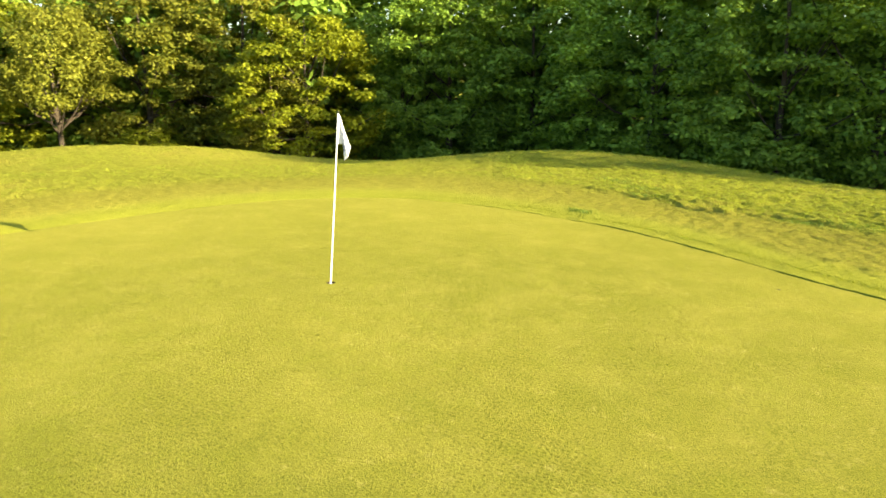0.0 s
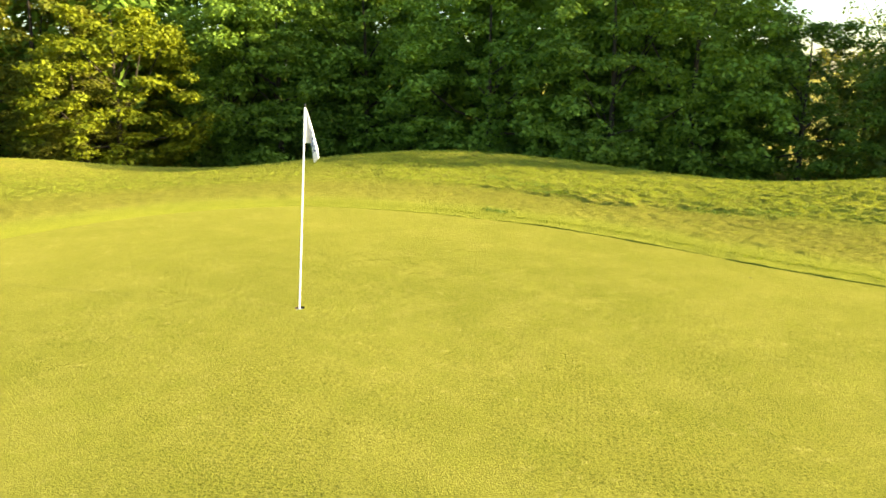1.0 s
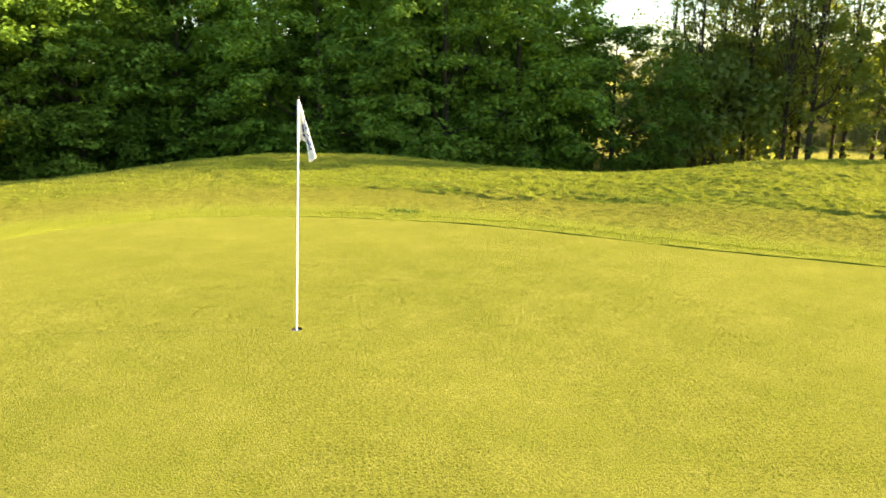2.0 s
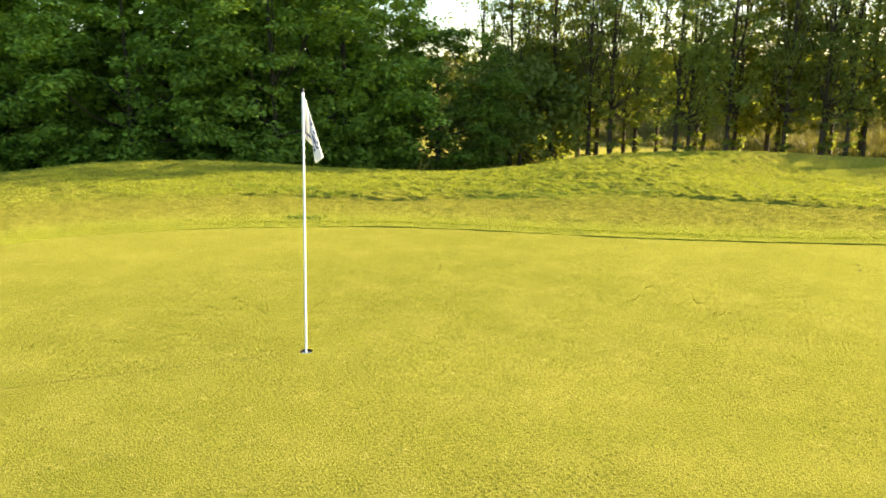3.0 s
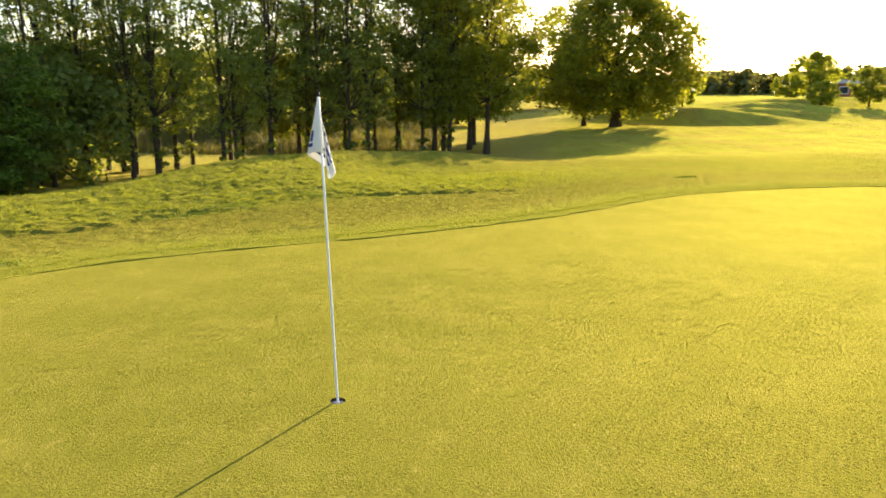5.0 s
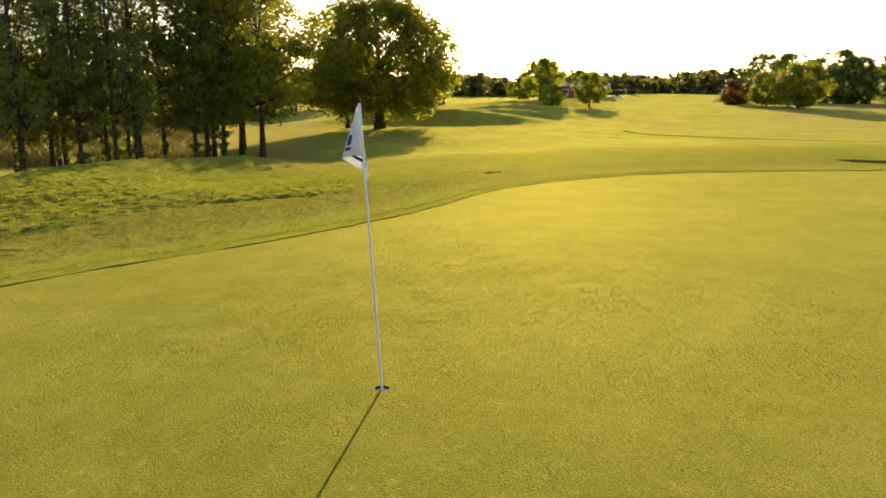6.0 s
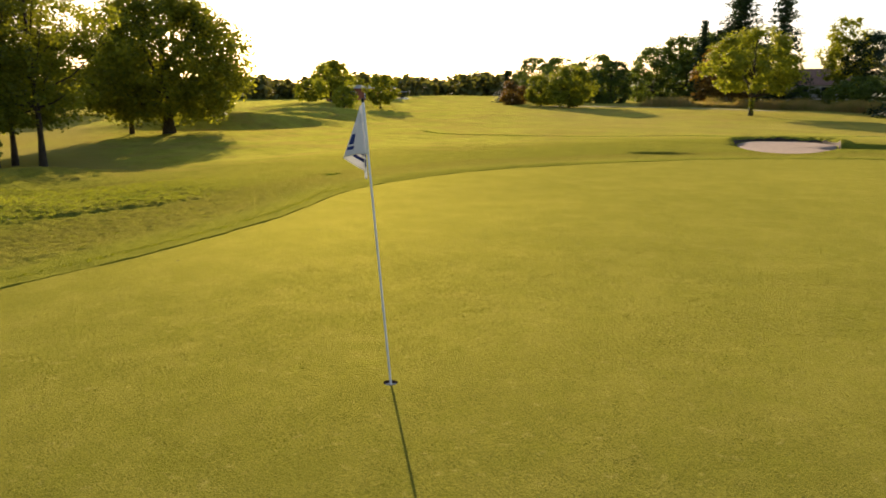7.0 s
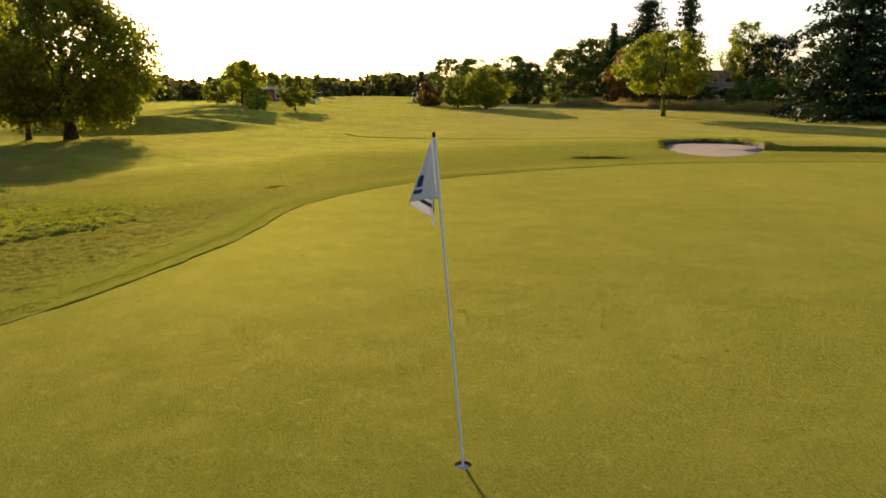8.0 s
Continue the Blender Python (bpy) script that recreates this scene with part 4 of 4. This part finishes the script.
def make_conifer(name, label, seed, h, r, tiers, per_tier, leaf, droop, flat, power=1.0, z0=0.4, per=70, clump=(0.5, 0.9), trunk=0.3, uneven=0.25):
    """A conifer: tiers of drooping branches that carry flat sprays of needles."""
    rng = np.random.RandomState(seed)
    root = tagged(new(name), label, "tree")
    pieces, centres = [], []
    pts = np.stack([np.zeros(8), np.zeros(8), np.linspace(-0.15, h, 8)], 1)
    pieces.append(tube_arrays(pts, trunk * np.linspace(1, 0.08, 8), 8))
    for i in range(tiers):
        u = (i + rng.uniform(-0.3, 0.3)) / tiers
        z = z0 + np.clip(u, 0, 1) * (h - z0)
        reach = r * (1 - np.clip(u, 0, 0.97)) ** power
        for k in range(per_tier):
            a = 2 * math.pi * (k + rng.uniform(-0.4, 0.4)) / per_tier + i * 0.9
            ln = reach * rng.uniform(1 - uneven * 1.6, 1 + uneven * 0.6)
            q = np.linspace(0, 1, 5)
            line = np.stack([np.cos(a) * ln * q, np.sin(a) * ln * q, z + 0.12 * ln * q - droop * ln * q * q], 1)
            pieces.append(tube_arrays(line, 0.05 * np.linspace(1, 0.2, 5), 4))
            m = max(2, int(ln / 0.75))
            for w in np.linspace(0.25, 1.0, m):
                centres.append([np.interp(w, q, line[:, j]) for j in range(3)])
    v, f = join_arrays(pieces)
    linked("trunk", array_mesh("trunk", v, f, True), MAT_BARK, root)
    c = np.array(centres) + rng.normal(0, 0.12, (len(centres), 3))
    v, f = leaf_arrays(c, rng.uniform(*clump, len(c)), per, leaf, rng, flat, 0.6)
    linked("crown", array_mesh("crown", v, f), MAT_FIR, root)
    return root


cedar = make_conifer("cedar_tree", "huge dark cedar with layered drooping branches down to the grass", 81, 15.5, 7.2, 18, 9, 0.34, 0.34, 0.42, 0.75, 0.3, 32, (0.75, 1.25), 0.5)
plant(cedar, 24.0, -66.5, 0.4, 1.0, 1.0, True)
plant(cedar, 17.5, -69.0, 2.0, 0.9, 0.95)
pine = make_conifer("black_pine", "tall dark pine with an irregular crown", 82, 14.5, 3.6, 13, 6, 0.30, -0.10, 0.65, 0.5, 3.0, 60, (0.75, 1.25), 0.35, 0.35)
plant(pine, 55.0, -80.6, 0.4, 1.0, 0.9, True)
spruce = make_conifer("fir_tree", "slender dark fir with drooping tips", 83, 14.0, 3.4, 22, 7, 0.28, 0.22, 0.5, 0.85, 0.4, 24, (0.45, 0.8), 0.3)
plant(spruce, 48.5, -79.5, 1.0, 1.0, 1.0, True)
plant(spruce, 60.4, -80.6, 1.7, 0.6, 1.28)
plant(spruce, 56.0, -80.5, 2.6, 0.85, 0.82)
plant(spruce, 91.0, -72.0, 0.2, 0.6, 0.62)
dark_copper = plant(copper, 54.2, -77.0, 1.3, 2.0, 1.1)
tagged(dark_copper, "tall dark copper-leaved tree among the boundary trees")

# low backlit trees beyond the meadow
back = make_tree("meadow_tree", "low sunlit tree beyond the dry meadow", "tree", 71, 5.0, 2.9, 60, 45, 0.40, MAT_ROUND, 0.4, 0.14, 0.45, (0.6, 1.0), 0.7, 8)
rng = random.Random(9)
plant_all([back], [(66 + 5 * math.sin(k * 1.7) + 0.10 * k * k, 1.5 + 4.3 * k + rng.uniform(-1, 1), rng.uniform(0.85, 1.1), rng.uniform(0.8, 1.1), 0) for k in range(12)], "trees beyond the meadow")

# ---- woods on the horizon ----


def far_woods(name, label, r0, r1, a0, a1, n, seed, tall):
    rng = np.random.RandomState(seed)
    a = np.radians(rng.uniform(a0, a1, n))
    r = rng.uniform(r0, r1, n)
    x, y = r * np.cos(a), r * np.sin(a)
    gz = land(x, y, np.full(n, 60.0))
    top = tall * rng.uniform(0.7, 1.1, n) * (1 + 0.12 * np.sin(a * 37) + 0.08 * np.sin(a * 91 + 1))
    pts, rad = [], []
    for k in range(5):
        pts.append(np.stack([x + rng.normal(0, 1.0, n), y + rng.normal(0, 1.0, n), gz + top * (0.12 + 0.19 * k)], 1))
        rad.append(np.full(n, 1.0) * rng.uniform(1.0, 1.8, n) * (1.15 - 0.13 * k))
    v, f = leaf_arrays(np.concatenate(pts), np.concatenate(rad), 9, 1.6, rng, 0.9)
    return tagged(linked(name, array_mesh(name, v, f), MAT_FAR), label, "woods", kind="stuff")


far_woods("far_woods", "distant line of dark broadleaf woods closing the fairway", 185, 240, -62, -4, 1000, 91, 5.6)
far_woods("far_woods", "distant woods all round the course", 170, 260, -4, 60, 200, 92, 8.0)
far_woods("far_woods", "distant woods all round the course", 120, 200, 60, 298, 420, 93, 9.0)

# ---- tall grass ----
rng = np.random.RandomState(17)
n = 75000
x, y = rng.uniform(42, 70, n), rng.uniform(2, 44, n)
d = np.full(n, 40.0)
tagged(linked("meadow_grass", blades("meadow_grass", x, y, land(x, y, d), 0.75 + 0.45 * bumps(x, y, 0.4, 71) + 0.25 * bumps(x, y, 1.3, 72), 0.03, rng, 0.7), MAT_MEADOW), "tall dry sunlit meadow grass behind the slim trees", "grass", kind="stuff")
n = 26000
u = rng.uniform(0, 1, n)
x, y = 57.5 - 28.5 * u + rng.uniform(-0.5, 2.2, n), -67.2 - 1.2 * u - 1.4 * np.sin(math.pi * u) - rng.uniform(0, 3.2, n)
d = np.full(n, 50.0)
tagged(linked("reddish_grass", blades("reddish_grass", x, y, land(x, y, d), 0.55 + 0.45 * (bumps(x, y, 0.35, 4) > -0.2), 0.018, rng, 0.4), MAT_REED), "tall reddish-green grass strip before the boundary trees", "grass", kind="stuff")

# the taller line of grass where the fairway cut ends
line = ring([(44, -27.5), (36.5, -27.3), (30.5, -29.0), (24.5, -31.8), (20, -35.5), (17, -41), (12, -52), (30, -70), (60, -60), (60, -40)], 60)[: 6 * 60]
q = np.repeat(line, 9, 0) + rng.normal(0, 0.14, (len(line) * 9, 2))
tagged(linked("fairway_edge_grass", blades("fairway_edge_grass", q[:, 0], q[:, 1], land(q[:, 0], q[:, 1], edge_distance(q[:, 0], q[:, 1])) + tufts(q[:, 0], q[:, 1], edge_distance(q[:, 0], q[:, 1])), 0.07, 0.010, rng, 0.8), MAT_WEED), "darker line of taller grass along the fairway edge", "grass", kind="stuff")

# ---- bunkers ----


def bunker_sand(m):
    cx, cy, a, b, turn, _, _ = m
    na_, nr = 64, 14
    t, q = np.meshgrid(np.linspace(0, 2 * math.pi, na_, endpoint=False), np.linspace(0.0, 1.0, nr), indexing="ij")
    edge = 0.93 / (1 + 0.10 * np.sin(3 * t + cx))
    u, w = np.cos(t) * q * edge * a, np.sin(t) * q * edge * b
    x, y = cx + u * math.cos(turn) - w * math.sin(turn), cy + u * math.sin(turn) + w * math.cos(turn)
    z = land(x, y, edge_distance(x, y)) + 0.07 + 0.012 * bumps(x, y, 3.0, 6) - 0.10 * smooth(0.92, 1.0, q)
    me = array_mesh("bunker", np.stack([x, y, z], -1).reshape(-1, 3), sheet_faces(na_, nr, True), True)
    return tagged(linked("bunker", me, MAT_SAND), "pale sand in a bunker with a steep grass lip", "bunker", kind="structure")


bunker_sand(BUNKERS[0])


def bunker_lip(m):
    """The steep ragged face of roots and soil behind the sand, under a thin overhang of turf."""
    cx, cy, a, b, turn, _, _ = m
    t = np.linspace(0, 2 * math.pi, 240, endpoint=False)
    edge = 1 / (1 + 0.10 * np.sin(3 * t + cx))
    rows = []
    for k, up in ((0.905, -0.03), (0.925, 0.05), (0.955, 0.6), (0.965, 0.95), (1.02, 1.0), (1.16, 0.45), (1.30, -0.4)):
        u, w = np.cos(t) * k * edge * a, np.sin(t) * k * edge * b
        x, y = cx + u * math.cos(turn) - w * math.sin(turn), cy + u * math.sin(turn) + w * math.cos(turn)
        back = smooth(-0.25, 0.55, ((x - cx) * 0.64 - (y - cy) * 0.77) / b)
        rag = 1 + 0.35 * bumps(x, y, 2.2, 61) + 0.25 * bumps(x, y, 6.0, 62)
        z = land(x, y, edge_distance(x, y)) + 0.17 * up * back * rag - 0.14 * (1 - smooth(0.0, 0.3, back))
        rows.append(np.stack([x, y, z], 1))
    v = np.stack(rows, 1)
    face = sheet_faces(len(t), len(rows), True)
    soil = (face[:, 0] % len(rows)) < 3
    ob = linked("lip", array_mesh("lip", v.reshape(-1, 3), face[soil], True), MAT_SOIL, None)
    tagged(ob, "dark ragged soil face under the bunker's turf edge", "bunker edge", kind="structure")
    me = array_mesh("lip_turf", v.reshape(-1, 3), face[~soil], True)
    turf_zones(me, v[..., 0], v[..., 1], edge_distance(v[..., 0], v[..., 1]))
    tagged(linked("lip_turf", me, MAT_GROUND), "turf rim hanging over the bunker's face", "bunker edge", kind="structure")


bunker_lip(BUNKERS[0])


def ribbon(name, points, width, mat, label, category):
    p = ring(points, 10)[: (len(points) - 1) * 10]
    tan = np.gradient(p, axis=0)
    nor = np.stack([-tan[:, 1], tan[:, 0]], 1) / np.linalg.norm(tan, axis=1)[:, None]
    k = np.linspace(-0.5, 0.5, 5)
    P = p[:, None] + nor[:, None] * k[None, :, None] * width
    z = land(P[..., 0], P[..., 1], np.full(P.shape[:2], 50.0)) + 0.03
    return tagged(linked(name, array_mesh(name, np.concatenate([P, z[..., None]], -1).reshape(-1, 3), sheet_faces(len(p), 5), True), mat), label, category, kind="structure")


ribbon("path", [(70, -60.5), (60, -64.2), (50, -65.8), (44, -66.2), (40, -66.0)], 0.9, MAT_PATH, "pale gravel cart path beside the tall grass", "path")

# ---- buildings ----


def box_bm(x0, x1, y0, y1, z0, z1):
    bm = bmesh.new()
    bmesh.ops.create_cube(bm, size=1, matrix=Matrix.Translation(((x0 + x1) / 2, (y0 + y1) / 2, (z0 + z1) / 2)) @ Matrix.Diagonal((x1 - x0, y1 - y0, z1 - z0, 1)))
    return bm


def gable_bm(x0, x1, y0, y1, z0, z1):
    bm = bmesh.new()
    ym = (y0 + y1) / 2
    a = [bm.verts.new(p) for p in ((x0, y0, z0), (x0, y1, z0), (x0, ym, z1), (x1, y0, z0), (x1, y1, z0), (x1, ym, z1))]
    for q in ((0, 2, 1), (3, 4, 5), (0, 3, 5, 2), (1, 2, 5, 4), (0, 1, 4, 3)):
        bm.faces.new([a[i] for i in q])
    return bm


def house(name, label, x, y, turn, lx, ly, hw, hr, wall, roof, flat=False, windows=4):
    root = tagged(new(name), label, "building")
    root.matrix_basis = pose(x, y, height(x, y) - 0.1, 0, 0, turn)
    part("wall", box_bm(-lx / 2, lx / 2, -ly / 2, ly / 2, 0, hw), wall, root, smooth_shade=False)
    if flat:
        part("roof", box_bm(-lx / 2 - 0.5, lx / 2 + 0.5, -ly / 2 - 0.5, ly / 2 + 0.5, hw, hw + hr), roof, root, smooth_shade=False)
    else:
        part("roof", gable_bm(-lx / 2 - 0.4, lx / 2 + 0.4, -ly / 2 - 0.4, ly / 2 + 0.4, hw, hw + hr), roof, root, smooth_shade=False)
    for k in range(windows):
        cx = -lx / 2 + lx * (k + 0.5) / windows
        for side in (-1, 1):
            fr = part("window", box_bm(cx - 0.7, cx + 0.7, side * ly / 2 - 0.05, side * ly / 2 + 0.05, 0.95, 2.15), MAT_WHITE, root, smooth_shade=False)
            part("pane", box_bm(cx - 0.6, cx + 0.6, side * ly / 2 - 0.07, side * ly / 2 + 0.07, 1.05, 2.05), MAT_GLASS, fr, smooth_shade=False)
    return root


house("clubhouse", "low red clubhouse with a flat pale roof among trees", 121, -61, 64, 12, 7, 2.6, 0.6, MAT_REDWALL, MAT_GREYROOF, True)
house("house", "house with a brown tiled gable roof behind trees", 53, -95, 28, 11, 9, 2.3, 2.2, MAT_WALL, MAT_ROOF)

# ---- golf cart far up the fairway ----
cart = tagged(new("golf_cart"), "small white golf cart parked far up the fairway", "golf cart")
cart.matrix_basis = pose(119, -68.8, height(119, -68.8) + 0.02, 0, 0, 40)
part("body", box_bm(-1.15, 1.15, -0.55, 0.55, 0.28, 0.72), MAT_WHITE, cart)
part("seat", box_bm(-0.45, 0.15, -0.5, 0.5, 0.72, 0.98), MAT_DARK, cart)
part("canopy", box_bm(-0.95, 0.75, -0.58, 0.58, 1.78, 1.86), MAT_WHITE, cart)
for px in (-0.9, 0.7):
    for py in (-0.52, 0.52):
        tube("post", [(px, py, 0.7), (px, py, 1.8)], [0.02, 0.02], MAT_DARK, cart, 6)
for px in (-0.75, 0.75):
    for py in (-0.55, 0.55):
        tube("wheel", [(px, py - 0.09, 0.22), (px, py + 0.09, 0.22)], [0.22, 0.22], MAT_DARK, cart, 16)
far_flag = copy_thing(flagstick, pose(127, -75.5, height(127, -75.5)))
tagged(far_flag, "distant white golf flagstick on a far green")

# ---- fallen leaves and bits on the green ----


def fallen_leaf():
    bm = bmesh.new()
    pts = [(-0.03, 0, 0.004), (-0.012, 0.014, 0.010), (0.014, 0.013, 0.008), (0.032, 0, 0.014), (0.014, -0.013, 0.008), (-0.012, -0.014, 0.010), (0, 0, 0.004)]
    v = [bm.verts.new(p) for p in pts]
    for i in range(6):
        bm.faces.new((v[i], v[(i + 1) % 6], v[6]))
    ob = part("fallen_leaf", bm, MAT_BARK)
    return tagged(ob, "dry brown fallen leaf on the putting green", "leaf", "fallen leaves on the green")


first = fallen_leaf()
LITTER = [(6.5, -2.5), (6.8, -2.4), (9.2, -7.5), (8.6, -4.4), (5.6, 0.2), (10.2, -8.8)]
for k, (lx, ly) in enumerate(LITTER):
    m = pose(lx, ly, height(lx, ly), 0, 0, 77 * k)
    if k == 0:
        first.matrix_basis = m
    else:
        copy_thing(first, m)
